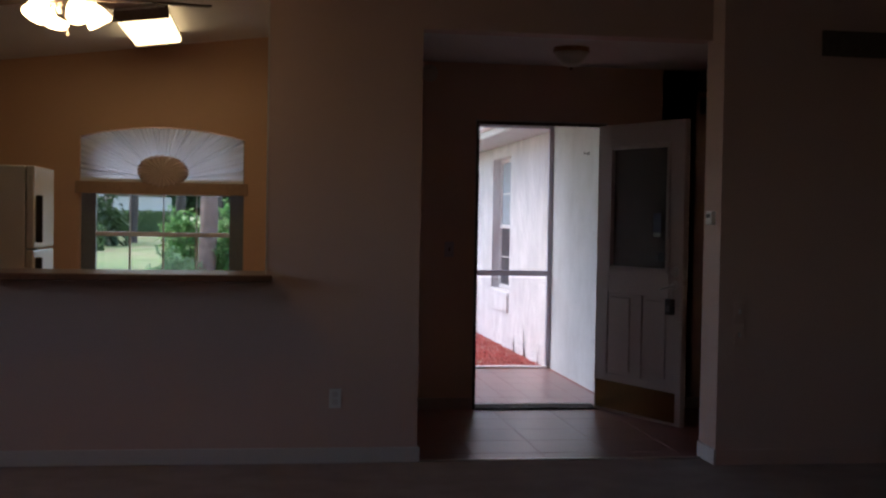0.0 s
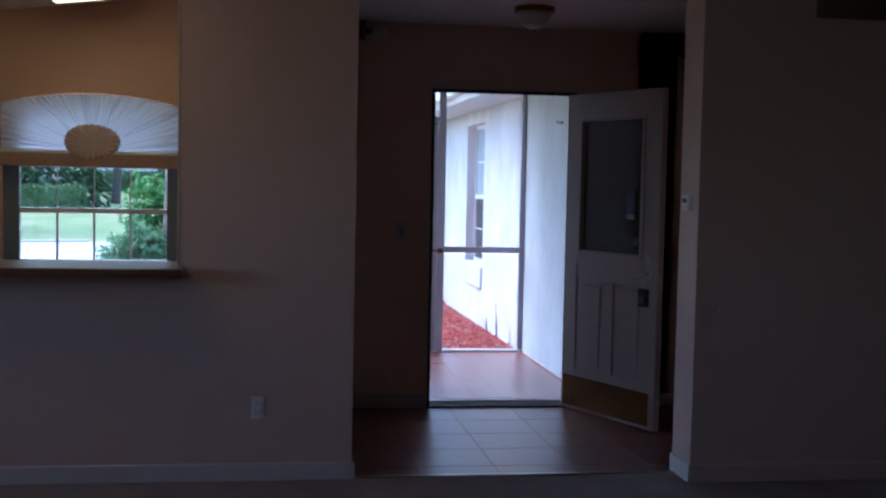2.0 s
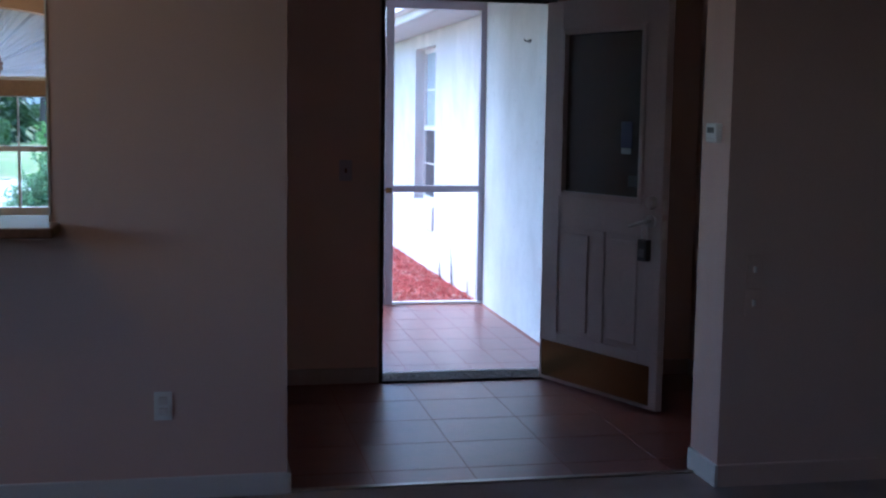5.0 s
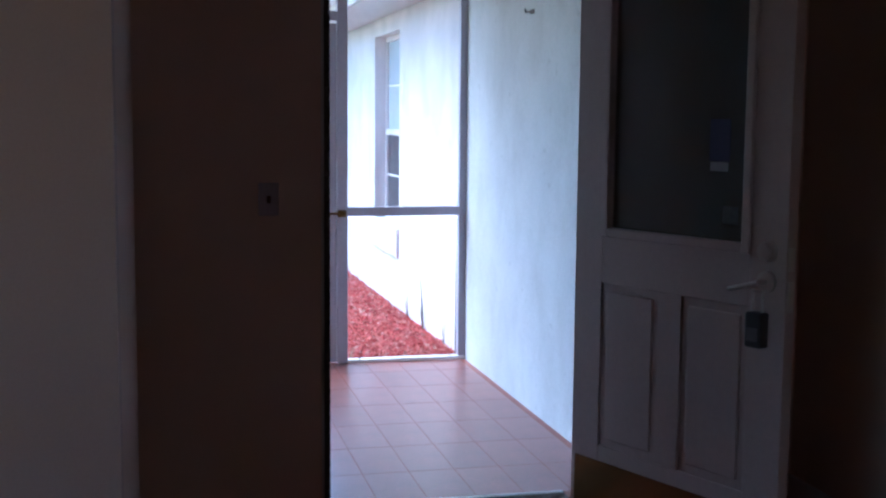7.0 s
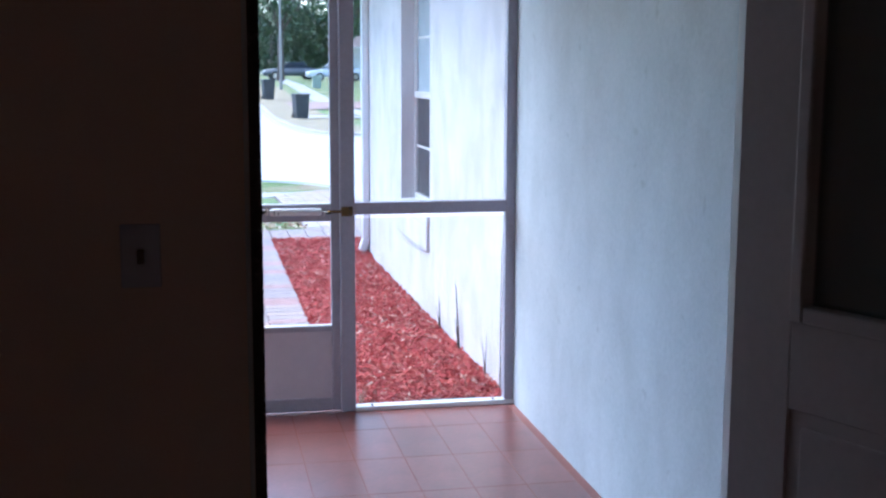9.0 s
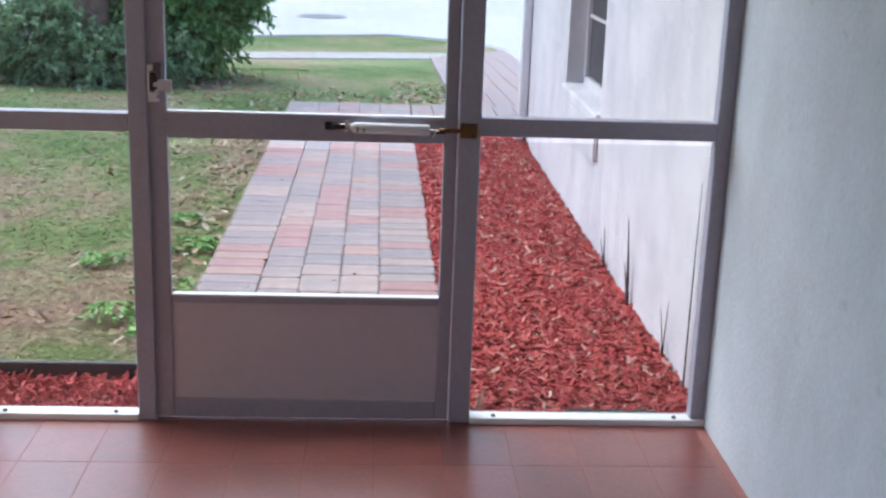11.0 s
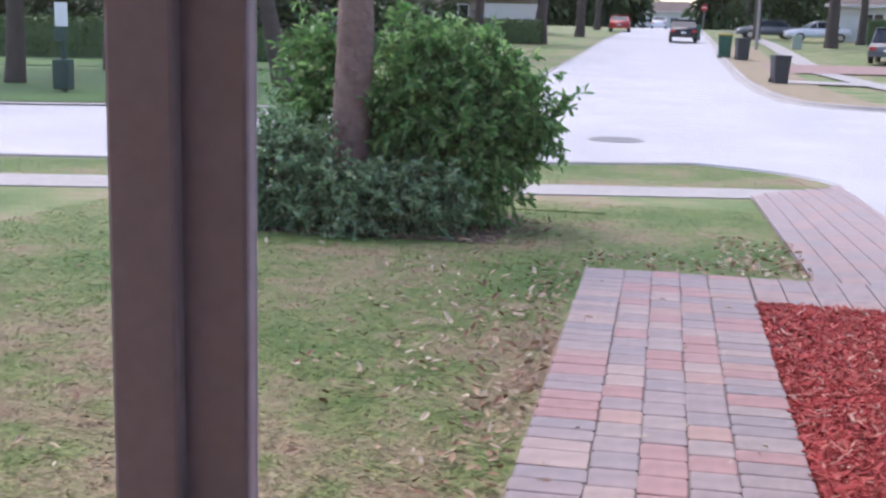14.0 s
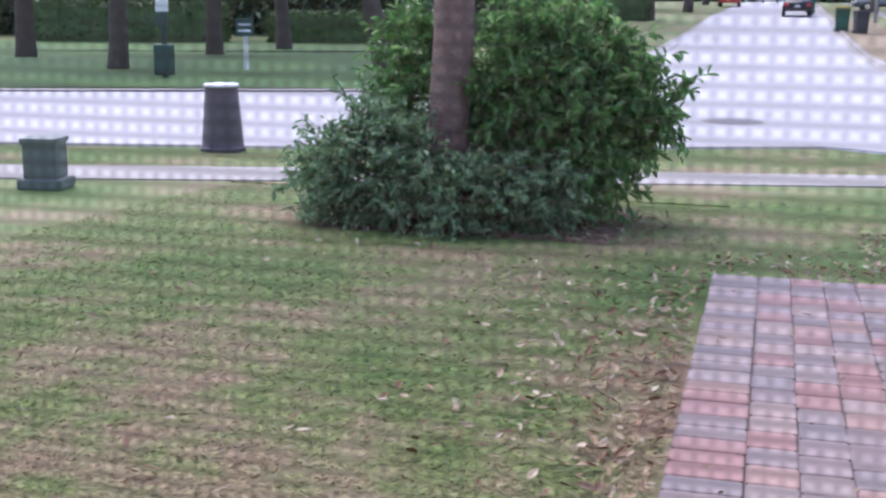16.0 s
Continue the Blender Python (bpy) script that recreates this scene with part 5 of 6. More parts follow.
# clover tufts at the path edge
leaves("weed_tufts", 900, [(x - r, x + r, y - r, y + r) for x, y, r in ((-0.62, 4.7, 0.13), (-0.75, 4.35, 0.11), (-0.58, 5.4, 0.10), (-1.5, 4.6, 0.10), (-0.56, 4.15, 0.09), (-0.95, 5.1, 0.09), (-1.9, 4.1, 0.12), (-0.7, 5.9, 0.08))], 0.04, M["weed"], "bright green weed tufts beside the path")


def tube(bm, pts, seg=14, rough=0.0, seed=0):
    """One skin along (point, radius) pairs, uneven by rough."""
    rings = []
    for p, r in pts:
        ring = []
        for k in range(seg):
            a = k * math.tau / seg
            q = r * (1 + rough * noise.noise(Vector((math.cos(a) * 2, math.sin(a) * 2, p.z * 3 + seed))))
            ring.append(bm.verts.new((p.x + q * math.cos(a), p.y + q * math.sin(a), p.z)))
        rings.append(ring)
    for lo, hi in zip(rings, rings[1:]):
        for k in range(seg):
            bm.faces.new((lo[k], lo[(k + 1) % seg], hi[(k + 1) % seg], hi[k]))
    bm.faces.new(rings[0][::-1]), bm.faces.new(rings[-1])


def tree(name, at, height, radius, lean, crown, label, seed, bark="bark2", n=700, leaf=0.45):
    """A tapered trunk with limbs and a crown of leaf clumps."""
    g = random.Random(seed)
    x, y = at
    ob = thing(name, (x, y, gz(y) - 0.03), label, "tree")
    bm = bmesh.new()
    p, steps = Vector((0, 0, 0)), 6
    pts = []
    for k in range(steps + 1):
        t = k / steps
        pts.append((Vector((lean[0] * t + g.uniform(-0.1, 0.1) * radius, lean[1] * t, height * t)), radius * (1.12 if k == 0 else 1) * (1 - 0.35 * t)))
    fine_pts = []
    for (a, ra), (b, rb) in zip(pts, pts[1:]):
        fine_pts += [(a.lerp(b, k / 5), ra + (rb - ra) * k / 5) for k in range(5)]
    tube(bm, fine_pts + [pts[-1]], 18, 0.09, seed)
    tips = []
    for k in range(5):
        a = g.uniform(0, 6.28)
        b = pts[-1][0] + Vector((math.cos(a) * crown * 0.6, math.sin(a) * crown * 0.6, crown * g.uniform(0.2, 0.7)))
        rod(bm, pts[-2][0] + (pts[-1][0] - pts[-2][0]) * g.random(), b, radius * 0.45, radius * 0.12, 8)
        tips.append(b)
    part("trunk", bm, M[bark], ob, smooth=True)
    verts, faces = [], []
    o = ob.matrix_basis.translation
    for i, b in enumerate(tips + [pts[-1][0] + Vector((0, 0, crown * 0.6))]):
        foliage(verts, faces, tuple(o + b), (crown * 0.75, crown * 0.75, crown * 0.5), n // 6, leaf, seed * 7 + i, 0.3)
    lv = from_arrays("crown", [(q[0] - o.x, q[1] - o.y, q[2] - o.z) for q in verts], faces, M["far_leaf"])
    lv.parent = ob
    return ob


tree("tree", (TX, TY), 4.2, 0.165, (0.10, 0.1), 1.6, "reddish-brown bare tree trunk rising from the shrubs", 11, "bark", 900, 0.3)
G1 = "street trees"
for i, (x, y, h, r, lx, c) in enumerate(((-10.3, 34.2, 4.0, 0.28, -0.9, 2.6), (-16.7, 31.5, 4.4, 0.26, 0.1, 2.8), (-18.0, 39.8, 4.4, 0.28, 0.1, 2.8), (-17.4, 44.2, 4.2, 0.28, -0.2, 2.6), (-7.6, 75.5, 4.6, 0.40, 0.1, 3.2),
                                         (-6.4, 91.5, 4.6, 0.36, 0.1, 3.0), (9.9, 81.0, 4.6, 0.42, 0.1, 3.2), (6.3, 95.0, 4.6, 0.3, 0.1, 3.0), (-9.0, 60.0, 4.8, 0.25, 0.2, 3.0), (14.5, 66.0, 4.8, 0.34, 0.1, 3.2), (-22.5, 36.0, 4.6, 0.3, 0.1, 3.0), (13.0, 90.0, 5.0, 0.3, 0.1, 3.2), (-12.5, 62.0, 4.8, 0.28, 0.1, 3.0), (-6.8, 120.0, 5.0, 0.32, 0.1, 3.4), (7.6, 128.0, 5.0, 0.32, 0.1, 3.4))):
    tagged(tree("tree", (x, y), h, r, (lx, 0.1), c, "mature street tree with a dark bare trunk", 20 + i), group=G1)


def hedge(name, at, lx, ly, h, turn, label, n, seed, size=0.16):
    ob = thing(name, (at[0], at[1], gz(at[1])), label, "hedge", turn=turn)
    g = np.random.default_rng(seed)
    verts, faces = [], []
    for k in range(n):
        f = g.integers(0, 4)
        p = [g.uniform(-lx / 2, lx / 2), g.uniform(-ly / 2, ly / 2), g.uniform(0.02, h)]
        if f < 2:
            p[2] = h
        elif f == 2:
            p[1] = -ly / 2
        else:
            p[0] = -lx / 2 if g.random() < 0.5 else lx / 2
        c = Vector(p) + Vector(g.normal(0, 0.06, 3))
        m = Euler(tuple(g.uniform(0, 6.28, 3))).to_matrix()
        i = len(verts)
        for q in ((-0.5, 0, 0), (0, 0.35, 0.1), (0.5, 0, 0), (0, -0.35, 0.1)):
            verts.append(tuple(c + m @ Vector(q) * size * g.uniform(0.7, 1.4)))
        faces.append((i, i + 1, i + 2, i + 3))
    lv = from_arrays("leaves", verts, faces, M["hedge"])
    lv.parent = ob
    # solid darker box put in for the shaded inside of the hedge
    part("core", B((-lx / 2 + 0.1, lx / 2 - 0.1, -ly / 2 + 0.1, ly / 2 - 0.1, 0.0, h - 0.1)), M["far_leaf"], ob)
    return ob


hedge("hedge", (-14.6, 49.6), 10.5, 1.2, 1.15, 10, "clipped green hedge across the street", 3600, 1)
hedge("hedge", (-25.5, 47.5), 8.0, 1.2, 1.5, 10, "clipped green hedge across the street", 2600, 2)
hedge("hedge", (-10.5, 75.0), 6.0, 1.6, 1.3, 0, "dark clipped hedge beside the side street", 1800, 3)
hedge("hedge", (15.5, 92.0), 4.0, 1.6, 1.6, 0, "rounded green hedge by a driveway", 1300, 4)
tagged(sheet("pavement_drive", None, [-40, -30, -20, -13.5], [41.0, 43, 45.5], M["sidewalk"], 0.02, lambda u, v: (u, v + 0.3 * (u + 20))), "pale concrete drive across the street", "driveway", kind="structure")
tagged(sheet("pavement_drive_east", None, [2.75, 5, 10, 16], [52.5, 55, 59.5], M["brick"], 0.055, lambda u, v: (u, v + 0.15 * (u - 3))), "reddish brick drive crossing the verge", "driveway", kind="structure")

tagged(sheet("pavement_ramp", None, [2.85, 4, 6, 9, 14], [46.0, 46.8, 47.6], M["sidewalk"], 0.06, lambda u, v: (u, v - 0.12 * (u - 3))), "pale concrete ramp crossing the verge to the footpath", "pavement", kind="structure")

# far woods: a band of leaf clumps beyond the houses
wv, wf = [], []
g_ = random.Random(8)
for k in range(46):
    x = -75 + k * 1.75 + g_.uniform(-0.6, 0.6)
    if -13 < x < 9:
        continue
    y = g_.uniform(64, 72) if x < 0 else g_.uniform(105, 125)
    foliage(wv, wf, (x, y, gz(y) + g_.uniform(2.0, 3.2)), (3.0, 2.0, 4.2), 900, 0.5, 300 + k, 0.35)
for k in range(30):
    x = 8 + k * 2.6
    y = g_.uniform(112, 130)
    foliage(wv, wf, (x, y, gz(y) + g_.uniform(2.5, 4.5)), (3.4, 2.0, 5.0), 800, 0.6, 400 + k, 0.35)
for k in range(26):
    x = -40 + k * 3.2
    if abs(x + 0.3) < 6.5:
        continue
    y = 200 + 10 * (k % 3)
    foliage(wv, wf, (x, y, gz(y) + 4.0), (4.5, 2.0, 6.5), 700, 2.2, 500 + k, 0.1)
for k in range(24):
    x = -46 + k * 1.55
    y = 51.5 + 0.1 * x + g_.uniform(0, 3)
    foliage(wv, wf, (x, y + 3, gz(y) + g_.uniform(0.8, 1.6)), (1.7, 1.0, 1.9), 380, 0.5, 600 + k, 0.3)
tagged(from_arrays("far_woods", wv, wf, M["far_leaf"]), "dark belt of trees behind the far houses", "woods", kind="stuff")


def house(name, at, w, d, h, turn, label, win, paint="house"):
    ob = thing(name, (at[0], at[1], gz(at[1]) - 0.05), label, "house", turn=turn)
    part("wall", B((-w / 2, w / 2, 0, d, 0, h)), M[paint], ob)
    bm = bmesh.new()
    e = 0.6
    vs = [bm.verts.new(p) for p in ((-w / 2 - e, -e, h), (w / 2 + e, -e, h), (w / 2 + e, d + e, h), (-w / 2 - e, d + e, h), (-w / 2 + d * 0.35, d / 2, h + d * 0.24), (w / 2 - d * 0.35, d / 2, h + d * 0.24))]
    for q in ((0, 1, 5, 4), (1, 2, 5), (2, 3, 4, 5), (3, 0, 4), (3, 2, 1, 0)):
        bm.faces.new([vs[k] for k in q])
    part("roof", bm, M["roof"], ob)
    part("fascia", B((-w / 2 - e, w / 2 + e, -e - 0.03, -e, h - 0.18, h + 0.02)), M["trim"], ob)
    for x, ww, z0, z1, kind_ in win:
        o = part(kind_, B((x - ww / 2, x + ww / 2, -0.06, 0.02, z0, z1), bevel=0.01), M["trim"], ob)
        if kind_ == "window":
            for sx in (-1, 1):
                part("pane", B((x + sx * ww / 4 - ww / 4 + 0.05, x + sx * ww / 4 + ww / 4 - 0.05, -0.08, -0.055, z0 + 0.08, z1 - 0.08)), M["dark_glass"], o)
        else:
            for k in range(4):
                zz = z0 + (z1 - z0) * k / 4
                part("panel", B((x - ww / 2 + 0.08, x + ww / 2 - 0.08, -0.075, -0.055, zz + 0.06, zz + (z1 - z0) / 4 - 0.03)), M["trim"], o)
    return ob


W1 = [(-5, 1.4, 1.0, 2.2, "window"), (-1.5, 1.1, 0.1, 2.15, "door"), (1.5, 1.6, 1.0, 2.2, "window"), (5.2, 4.6, 0.1, 2.3, "garage_door")]
house("house", (-19, 58), 16, 9, 2.8, 8, "low beige house with dark shingle roof across the street", W1)
house("house", (-38, 52), 16, 9, 2.8, 8, "low beige house with dark shingle roof across the street", W1)
house("house", (20, 98), 16, 9, 2.8, -6, "low white house with garage beside the side street", W1, "pale_house")
house("house", (-17, 92), 14, 9, 2.8, 4, "low beige house farther down the side street", W1)
house("house", (-0.5, 264), 15, 9, 3.4, 0, "white house closing the far end of the side street", W1, "pale_house")
house("house", (30, 62), 16, 9, 2.8, -8, "low beige house at the street corner", W1)

# ---- things along the street ----
def tub(name, at, r0, r1, h, material, label, category):
    ob = thing(name, (at[0], at[1], gz(at[1]) + 0.01), label, category)
    part("body", lathe(bmesh.new(), [(r0, 0.0), (r0 * 1.04, 0.02), (r0 * 0.98, 0.07), (r1 * 1.0, h - 0.06), (r1, h)], seg=28), material, ob, smooth=False)
    part("rim", lathe(bmesh.new(), [(r1 * 1.06, h - 0.03), (r1 * 1.07, h - 0.005), (r1 * 1.0, h + 0.004), (r1 * 0.9, h + 0.004)], seg=28), M["alu_light"], ob, "pale rim")
    part("foot_ring", lathe(bmesh.new(), [(r0 * 1.06, 0.0), (r0 * 1.07, 0.045), (r0 * 1.0, 0.05)], seg=28), material, ob)
    return ob


tub("traffic_barrel", (-6.55, 16.45), 0.255, 0.195, 0.80, M["barrel"], "dark brown tapered plastic barrel on the verge", "barrel")
ub = thing("utility_box", (-6.27, 12.35, gz(12.35)), "green metal utility pedestal box on the lawn", "utility box", turn=12)
part("body", B((-0.15, 0.15, -0.14, 0.14, 0.05, 0.42), bevel=0.015), M["utility"], ub)
part("base", B((-0.20, 0.20, -0.18, 0.18, 0.0, 0.10), bevel=0.02), M["utility"], ub)
part("lid", B((-0.165, 0.165, -0.155, 0.155, 0.40, 0.45), bevel=0.012), M["utility"], ub)


tb = thing("cable_box", (7.55, 78.0, gz(78.0)), "pale green cable box standing on the far lawn", "utility box")
part("body", B((-0.28, 0.28, -0.22, 0.22, 0.0, 0.72), bevel=0.03), M["pale_green"], tb)
part("lid", B((-0.31, 0.31, -0.25, 0.25, 0.72, 0.82), bevel=0.03), M["pale_green"], tb)


def wheelie(at, lid, body, label, turn=0, s=1.0):
    ob = thing("wheelie_bin", (at[0], at[1], gz(at[1]) + 0.01), label, "bin", "kerbside bins", turn=turn)
    bm = B((-0.29 * s, 0.29 * s, -0.36 * s, 0.36 * s, 0.02, 0.98 * s), bevel=0.02)
    for v in bm.verts:
        k = 0.82 + 0.18 * v.co.z / (0.98 * s)
        v.co.x *= k
        v.co.y *= k
    part("body", bm, M[body], ob)
    part("lid", B((-0.31 * s, 0.31 * s, -0.40 * s, 0.38 * s, 0.98 * s, 1.06 * s), bevel=0.025), M[lid], ob)
    part("handle", R(((-0.25 * s, 0.42 * s, 0.96 * s), (0.25 * s, 0.42 * s, 0.96 * s), 0.018)), M[body], ob)
    for x in (-0.27, 0.27):
        part("wheel", R(((x * s - 0.02, 0.30 * s, 0.11), (x * s + 0.02, 0.30 * s, 0.11), 0.11), seg=16), M["tyre"], ob)
    return ob


wheelie((3.8, 45.5), "dark_bin", "dark_bin", "dark green wheeled bin at the kerb", 10, 0.95)
wheelie((2.75, 64.5), "yellow", "green_bin", "green wheeled recycling bin with a yellow lid", 0, 1.15)
wheelie((3.5, 62.6), "dark_bin", "dark_bin", "charcoal wheeled bin beside the green one", 8, 1.05)
wheelie((1.9, 90.0), "green_bin", "green_bin", "green wheeled bin farther down the street", 0)


def car(at, turn, paint, label, length=4.5, tall=1.45):
    ob = thing("parked_car", (at[0], at[1], gz(at[1]) + 0.03), label, "car", turn=turn)
    L, Wd = length / 2, 0.88
    bm = bmesh.new()
    prof = [(-L, 0.32), (-L, 0.72), (-L + 0.15, 0.92), (-L + 0.75, 0.98), (L - 1.25, 0.95), (L - 0.15, 0.78), (L, 0.62), (L, 0.30)]
    def extrude(prof, w0, w1):
        zmin, zmax = min(p[1] for p in prof), max(p[1] for p in prof)
        side = []
        for s in (-1, 1):
            side.append([bm.verts.new((x, s * (w0 + (w1 - w0) * (z - zmin) / (zmax - zmin)), z)) for x, z in prof])
        n = len(prof)
        bm.faces.new(side[0]), bm.faces.new(side[1][::-1])
        for k in range(n):
            bm.faces.new((side[0][k], side[1][k], side[1][(k + 1) % n], side[0][(k + 1) % n]))
    extrude(prof, Wd, Wd - 0.06)
    bmesh.ops.recalc_face_normals(bm, faces=bm.faces)
    bmesh.ops.bevel(bm, geom=bm.edges[:], offset=0.04, segments=2, affect="EDGES")
    part("body", bm, M[paint], ob, smooth=True)
    bm = bmesh.new()
    extrude([(-L + 0.7, 0.96), (-L + 1.25, tall - 0.03), (L - 2.05, tall - 0.03), (L - 1.25, 0.95)], Wd - 0.08, Wd - 0.22)
    bmesh.ops.recalc_face_normals(bm, faces=bm.faces)
    part("glasshouse", bm, M["dark_glass"], ob, "dark car windows")
    bm = B((-L + 1.15, L - 2.0, -Wd + 0.2, Wd - 0.2, tall - 0.05, tall), bevel=0.02)
    part("roof", bm, M[paint], ob)
    for x in (-L + 0.98, L - 2.02, L - 1.32 - 0.0):
        for s in (-1, 1):
            part("pillar", R(((x - (0.26 if x < 0 else -0.0), s * (Wd - 0.08), 0.95), (x + (0.25 if x < -0.6 else (-0.6 if x > 0.8 else 0)), s * (Wd - 0.21), tall - 0.03), 0.035), seg=8), M[paint], ob)
    for x in (-L + 0.8, L - 0.85):
        for s in (-1, 1):
            wheel = part("wheel", R(((x, s * (Wd - 0.2), 0.32), (x, s * (Wd + 0.01), 0.32), 0.32), seg=24), M["tyre"], ob)
            part("rim", R(((x, s * (Wd + 0.0), 0.32), (x, s * (Wd + 0.018), 0.32), 0.19), seg=20), M["nickel"], wheel)
    for s in (-1, 1):
        part("tail_lamp", B((-L - 0.012, -L + 0.05, s * 0.66 - 0.14, s * 0.66 + 0.14, 0.62, 0.80), bevel=0.01), M["tail"], ob, "red tail lamp")
        part("headlamp", B((L - 0.1, L + 0.012, s * 0.62 - 0.18, s * 0.62 + 0.18, 0.60, 0.72), bevel=0.01), M["frost"], ob)
    part("bumper", B((-L - 0.03, -L + 0.08, -Wd + 0.05, Wd - 0.05, 0.32, 0.52), bevel=0.02), M[paint], ob)
    part("number_plate", B((-L - 0.04, -L - 0.028, -0.16, 0.16, 0.56, 0.68)), M["white"], ob)
    return ob


car((0.9, 83.5), 90, "car_black", "black car parked at the side street kerb")
car((-4.3, 112.0), 90, "car_red", "red car parked down the side street")
car((10.6, 94.5), 186, "car_white", "white sedan parked on a driveway")
car((7.4, 99.5), 186, "car_grey", "dark grey car parked on a driveway")
car((10.7, 64.5), 75, "car_grey", "dark pickup-sized vehicle with red tail lamps at the kerb", 4.8, 1.7)
car((-1.2, 150.0), 90, "car_white", "white car far down the side street")

def post_sign(name, at, h, w, sh, board, label, post="wood", r=0.03):
    ob = thing(name, (at[0], at[1], gz(at[1]) - 0.02), label, "sign")
    part("post", B((-r, r, -r, r, 0, h), bevel=0.004), M[post], ob)
    part("board", B((-w / 2, w / 2, -r - 0.02, -r, h - sh, h), bevel=0.004), M[board], ob)
    for k in range(2):
        part("lettering_bar", B((-w * 0.35, w * 0.35, -r - 0.024, -r - 0.02, h - sh * (0.4 + 0.35 * k), h - sh * (0.28 + 0.35 * k))), M["alu_light"], ob, "pale unreadable lettering bar")
    return ob


post_sign("yard_sign", (-13.4, 32.2), 1.35, 0.5, 0.45, "sign", "dark green yard sign on a white post", "trim", 0.045)
ps = post_sign("pet_waste_station", (-13.9, 28.8), 2.1, 0.32, 0.55, "white", "dark green post with a white notice and a small bin", "sign", 0.05)
part("bin", B((-0.2, 0.2, -0.2, 0.12, 0.1, 0.8), bevel=0.03), M["sign"], ps, "dark green litter bin")
part("dispenser", B((-0.14, 0.14, -0.16, -0.05, 1.2, 1.5), bevel=0.02), M["sign"], ps)
ss = thing("stop_sign", (2.7, 104.0, gz(104.0) - 0.02), "red octagonal stop sign on a grey post", "sign")
part("post", R(((0, 0, 0), (0, 0, 2.6), 0.035)), M["sidewalk"], ss)
part("board", R(((0, -0.05, 2.3), (0, -0.07, 2.3), 0.30), seg=8), M["tail"], ss, "red octagonal board")
part("lettering_bar", B((-0.18, 0.18, -0.075, -0.07, 2.26, 2.34)), M["white"], ss, "white lettering bar")
pole = thing("street_pole", (5.0, 74.9, gz(74.9) - 0.02), "pale grey street lamp pole by the kerb", "pole")
part("shaft", R(((0, 0, 0), (0, 0, 6.0), 0.10, 0.07)), M["sidewalk"], pole)
part("arm", R(((0, 0, 5.9), (-1.4, 0, 6.2), 0.04, 0.03)), M["sidewalk"], pole)
part("lamp_head", B((-1.8, -1.3, -0.12, 0.12, 6.15, 6.28), bevel=0.04), M["iron"], pole)

# dry weeds against the garage wall
def weed(at, stalks, label):
    ob = thing("dry_weed", (at[0], at[1], gz(at[1]) - 0.06), label, "weed")
    for dx, dy, h, r in stalks:
        bm = bmesh.new()
        p = Vector((0, 0, 0))
        for k in range(5):
            q = Vector((dx * (k + 1) / 5, dy * ((k + 1) / 5) ** 1.6, h * (k + 1) / 5))
            rod(bm, p, q, r * (1 - 0.16 * k), r * (1 - 0.16 * (k + 1)), 6)
            p = q
        part("stalk", bm, M["bark2"], ob)
    return ob


weed((1.385, 4.78), [(-0.01, 0.05, 0.40, 0.009), (-0.015, -0.02, 0.24, 0.006), (-0.02, 0.02, 0.20, 0.006), (-0.01, -0.05, 0.16, 0.005)], "dark dry weed stalks against the garage wall")
weed((1.385, 5.35), [(-0.01, -0.01, 0.22, 0.007), (-0.02, 0.03, 0.16, 0.005)], "short dark dry weed against the garage wall")
weed((1.385, 4.10), [(0.0, -0.03, 0.26, 0.004), (-0.01, 0.05, 0.22, 0.0035), (-0.01, 0.0, 0.14, 0.004)], "thin dry weed stalks against the garage wall")
weed((1.388, 3.78), [(-0.004, -0.02, 0.78, 0.0045)], "tall thin dry stem leaning on the garage wall")
# dark lump added in place of the shadowy patch along the screen sill
lump = bmesh.new()
for k in range(9):
    rod(lump, (0.90 + 0.03 * k, 3.392 + 0.008 * (k % 3), gz(3.4) + 0.028), (0.96 + 0.03 * k, 3.397 + 0.010 * ((k + 1) % 3), gz(3.4) + 0.036), 0.016 - 0.001 * k, 0.007, 7)
tagged(part("bark_strip", lump, M["edging"]), "dark lump added for a shadowy patch at the screen sill", "bark")
tuft = thing("dry_grass_tuft", (0.615, 3.42, gz(3.42)), "small dry straw tuft beside the screen post", "grass tuft")
tr = random.Random(6)
for k in range(7):
    part("blade", R(((0.01 * tr.uniform(-1, 1), 0, 0.02), (0.05 * tr.uniform(-1, 1), 0.03 * tr.uniform(-1, 1), tr.uniform(0.07, 0.12)), 0.0025, 0.001), seg=5), M["litter"], tuft)
hk = thing("wall_hook", (1.336, 2.0, 1.95), "small rusty hook on the porch wall", "hook")
part("plate", B((-0.006, 0, -0.03, 0.03, -0.012, 0.012), bevel=0.002), M["iron"], hk)
part("prong", R(((-0.004, 0, 0), (-0.035, 0.01, -0.004), 0.004), ((-0.035, 0.01, -0.004), (-0.04, 0.012, 0.015), 0.004)), M["iron"], hk)

# ---- pieces: floor tiles and pavers, last ----
def tile_mesh(name, w, d, h, e, material):
    bm = bmesh.new()
    lo = [bm.verts.new((sx * w / 2, sy * d / 2, 0)) for sx, sy in ((-1, -1), (1, -1), (1, 1), (-1, 1))]
    md = [bm.verts.new((v.co.x, v.co.y, h - e)) for v in lo]
    hi = [bm.verts.new((v.co.x - math.copysign(e, v.co.x), v.co.y - math.copysign(e, v.co.y), h)) for v in lo]
    for a, b in ((lo, md), (md, hi)):
        for k in range(4):
            bm.faces.new((a[k], a[(k + 1) % 4], b[(k + 1) % 4], b[k]))
    bm.faces.new(hi)
    return mesh_of(name, bm, material)


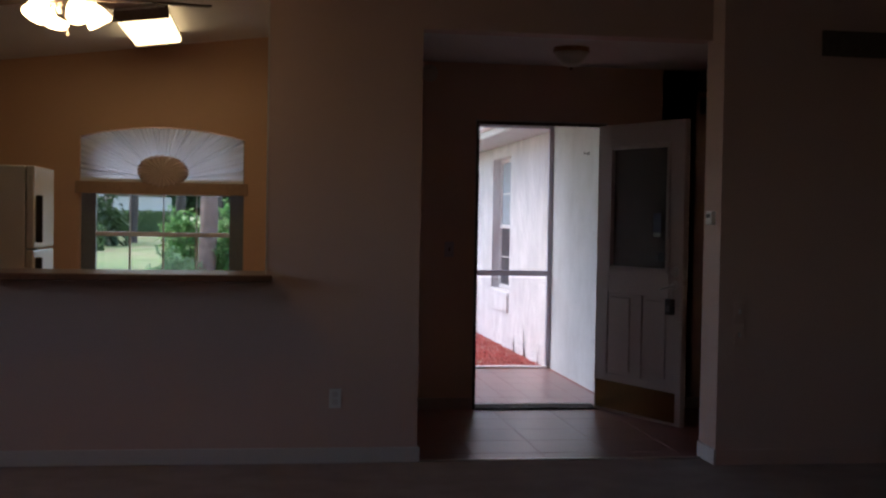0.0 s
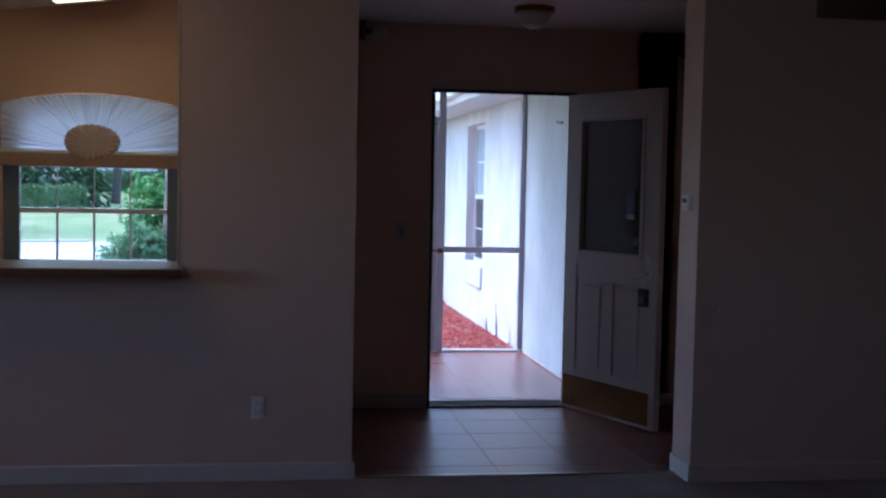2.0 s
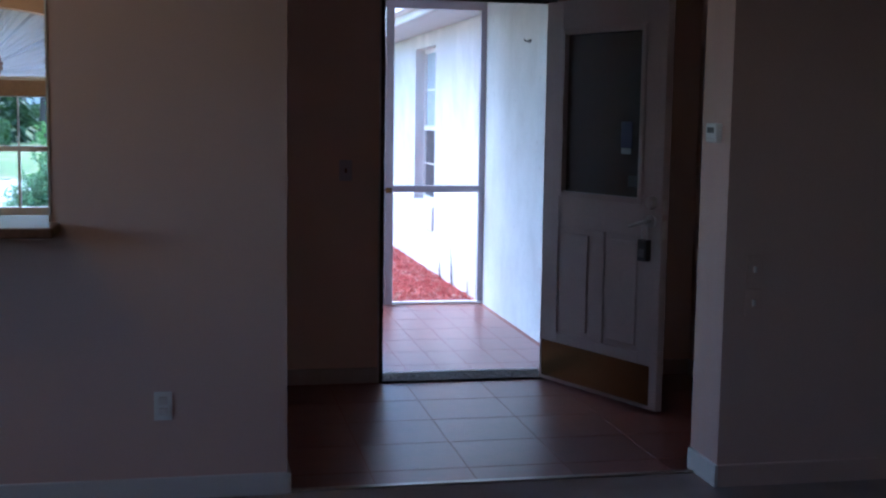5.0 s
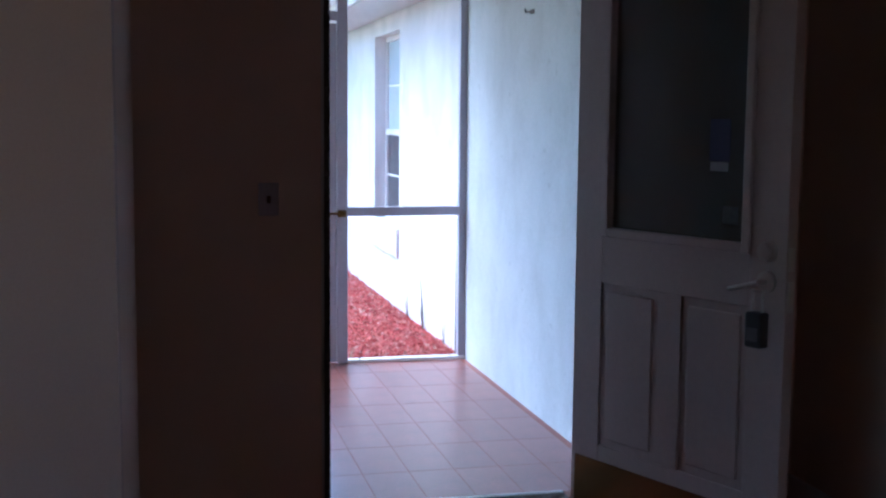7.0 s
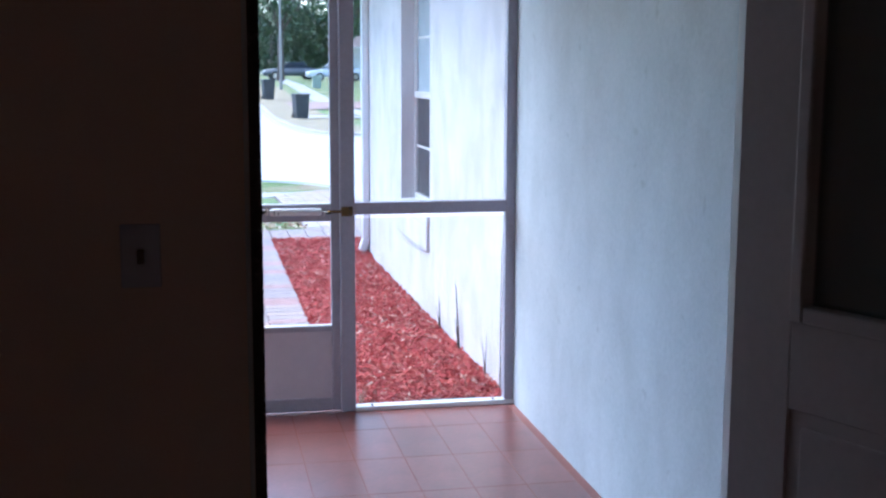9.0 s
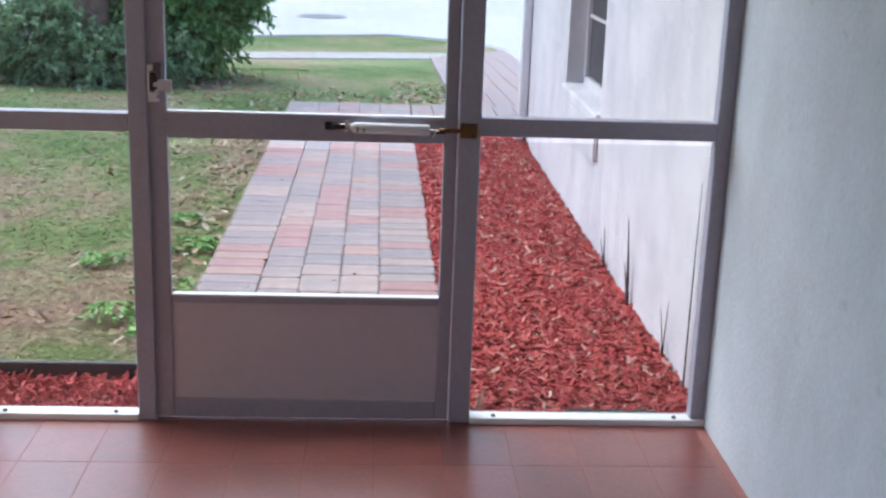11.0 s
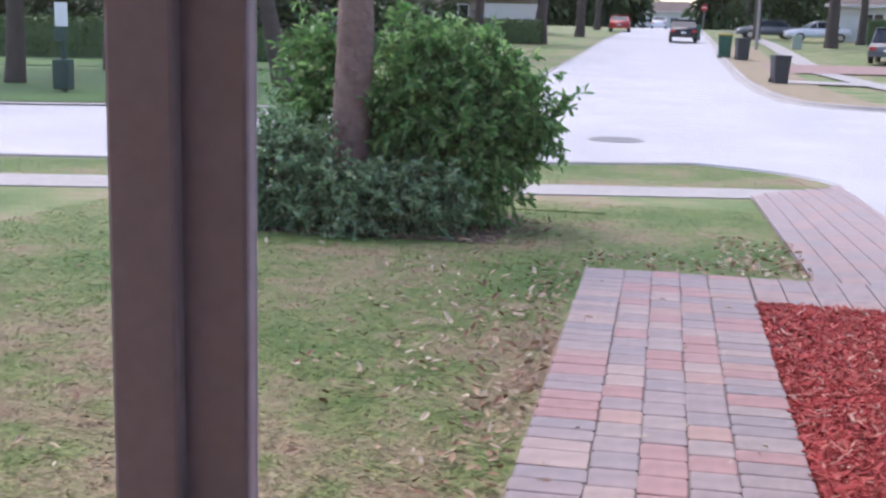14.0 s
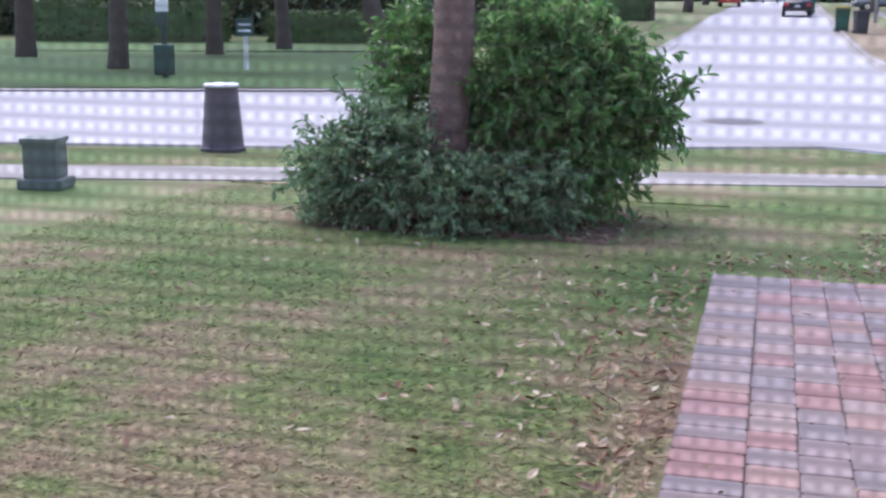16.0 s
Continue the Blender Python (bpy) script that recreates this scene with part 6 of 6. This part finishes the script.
STEP, LONG = 0.2035, 0.406
TILE = tile_mesh("tile", STEP - 0.004, LONG - 0.004, 0.008, 0.0004, M["tile"])


def lay_tile(x, y, z, parent, mesh=TILE):
    ob = new("tile", mesh)
    ob.location = (x, y, z)
    ob.parent = parent


X0 = 0.122
SQUARE = tile_mesh("tile", LONG - 0.004, 0.388 - 0.004, 0.008, 0.0003, M["tile"])
SHORT = tile_mesh("tile", LONG - 0.004, 0.20, 0.008, 0.0003, M["tile"])
for i in range(-1, 5):
    x = X0 + (i - 0.5) * LONG
    for j in range(4):
        lay_tile(x, -0.03 - (j + 0.5) * 0.388, -0.0075, foyer_floor, SQUARE)
    lay_tile(x, -1.684, -0.0075, foyer_floor, SHORT)
PT = 0.69
FRONT = tile_mesh("tile", STEP - 0.004, 0.30, 0.008, 0.0004, M["tile"])
for i in range(-15, 4):
    x = PT + (i - 0.5) * STEP
    if x + 0.1 > 1.336 or x < -0.87:
        continue
    lay_tile(x, 3.02 + 0.152, PORCH - 0.0075, porch_floor, FRONT)
    for j in range(7):
        y = 3.02 - (j + 0.5) * LONG
        if y - LONG / 2 < 0.2 or (x < -0.75 and y < 1.9):
            continue
        lay_tile(x, y, PORCH - 0.0075, porch_floor)

g_ = random.Random(21)
edges = (PX0, PX0 + 0.254, PX0 + 0.426, PX0 + 0.598, PX0 + 0.768, PX1)


def paver_mesh(w, d):
    """A tumbled paver: cut corners and a worn, rounded upper edge."""
    bm = bmesh.new()
    rings = []
    for inset, cut, z in ((0.0, 0.010, 0.0), (0.0, 0.010, 0.0262), (0.0025, 0.012, 0.0285), (0.008, 0.013, 0.0300)):
        a, b = w / 2 - inset, d / 2 - inset
        rings.append([bm.verts.new((x, y, z)) for x, y in ((-a + cut, -b), (a - cut, -b), (a, -b + cut), (a, b - cut), (a - cut, b), (-a + cut, b), (-a, b - cut), (-a, -b + cut))])
    for lo, hi in zip(rings, rings[1:]):
        for k in range(8):
            bm.faces.new((lo[k], lo[(k + 1) % 8], hi[(k + 1) % 8], hi[k]))
    bm.faces.new(rings[-1])
    return mesh_of("paver", bm, M["paver"])


shapes = {}
for c in range(5):
    y = PY0 + g_.uniform(0, 0.05)
    while y < PY1 - 0.05:
        d = g_.choice((0.17, 0.17, 0.17, 0.17, 0.17, 0.17, 0.25)) if 0 < c < 4 else g_.choice((0.125, 0.125, 0.125, 0.125, 0.17))
        d = min(d, PY1 - y)
        w = edges[c + 1] - edges[c]
        key = (round(w, 3), round(d, 3))
        if key not in shapes:
            shapes[key] = paver_mesh(w - 0.0035, d - 0.009)
        ob = new("paver", shapes[key])
        yc = y + d / 2
        ob.location = ((edges[c] + edges[c + 1]) / 2 + g_.uniform(-0.004, 0.004), yc, gz(yc) + 0.002 + g_.uniform(-0.001, 0.001))
        ob.rotation_euler = (g_.uniform(-0.004, 0.004), g_.uniform(-0.004, 0.004), g_.uniform(-0.015, 0.015))
        ob.parent = path
        y += d
rest = bmesh.new()
for x0, x1, y0, y1 in ((0.56, 2.05, 9.32, 10.1), (0.95, 2.05, 10.12, 17.7)):
    x = x0
    while x < x1:
        y = y0
        while y < y1 - 0.05:
            d = min(g_.choice((0.165, 0.235)), y1 - y)
            sx = 0.0
            if y0 > 10 and y + d > 15.75 + (x + 0.1 - 0.95) * 1.7:
                break
            zz = gz(y + d / 2)
            box(rest, x + sx + 0.004, x + sx + 0.171, y + 0.004, y + d - 0.004, zz, zz + 0.028 + g_.uniform(-0.001, 0.001))
            y += d
        x += 0.175
tagged(part("driveway_pavers", rest, M["paver2"]), "joined clay pavers of the driveway", "pavers", kind="stuff")
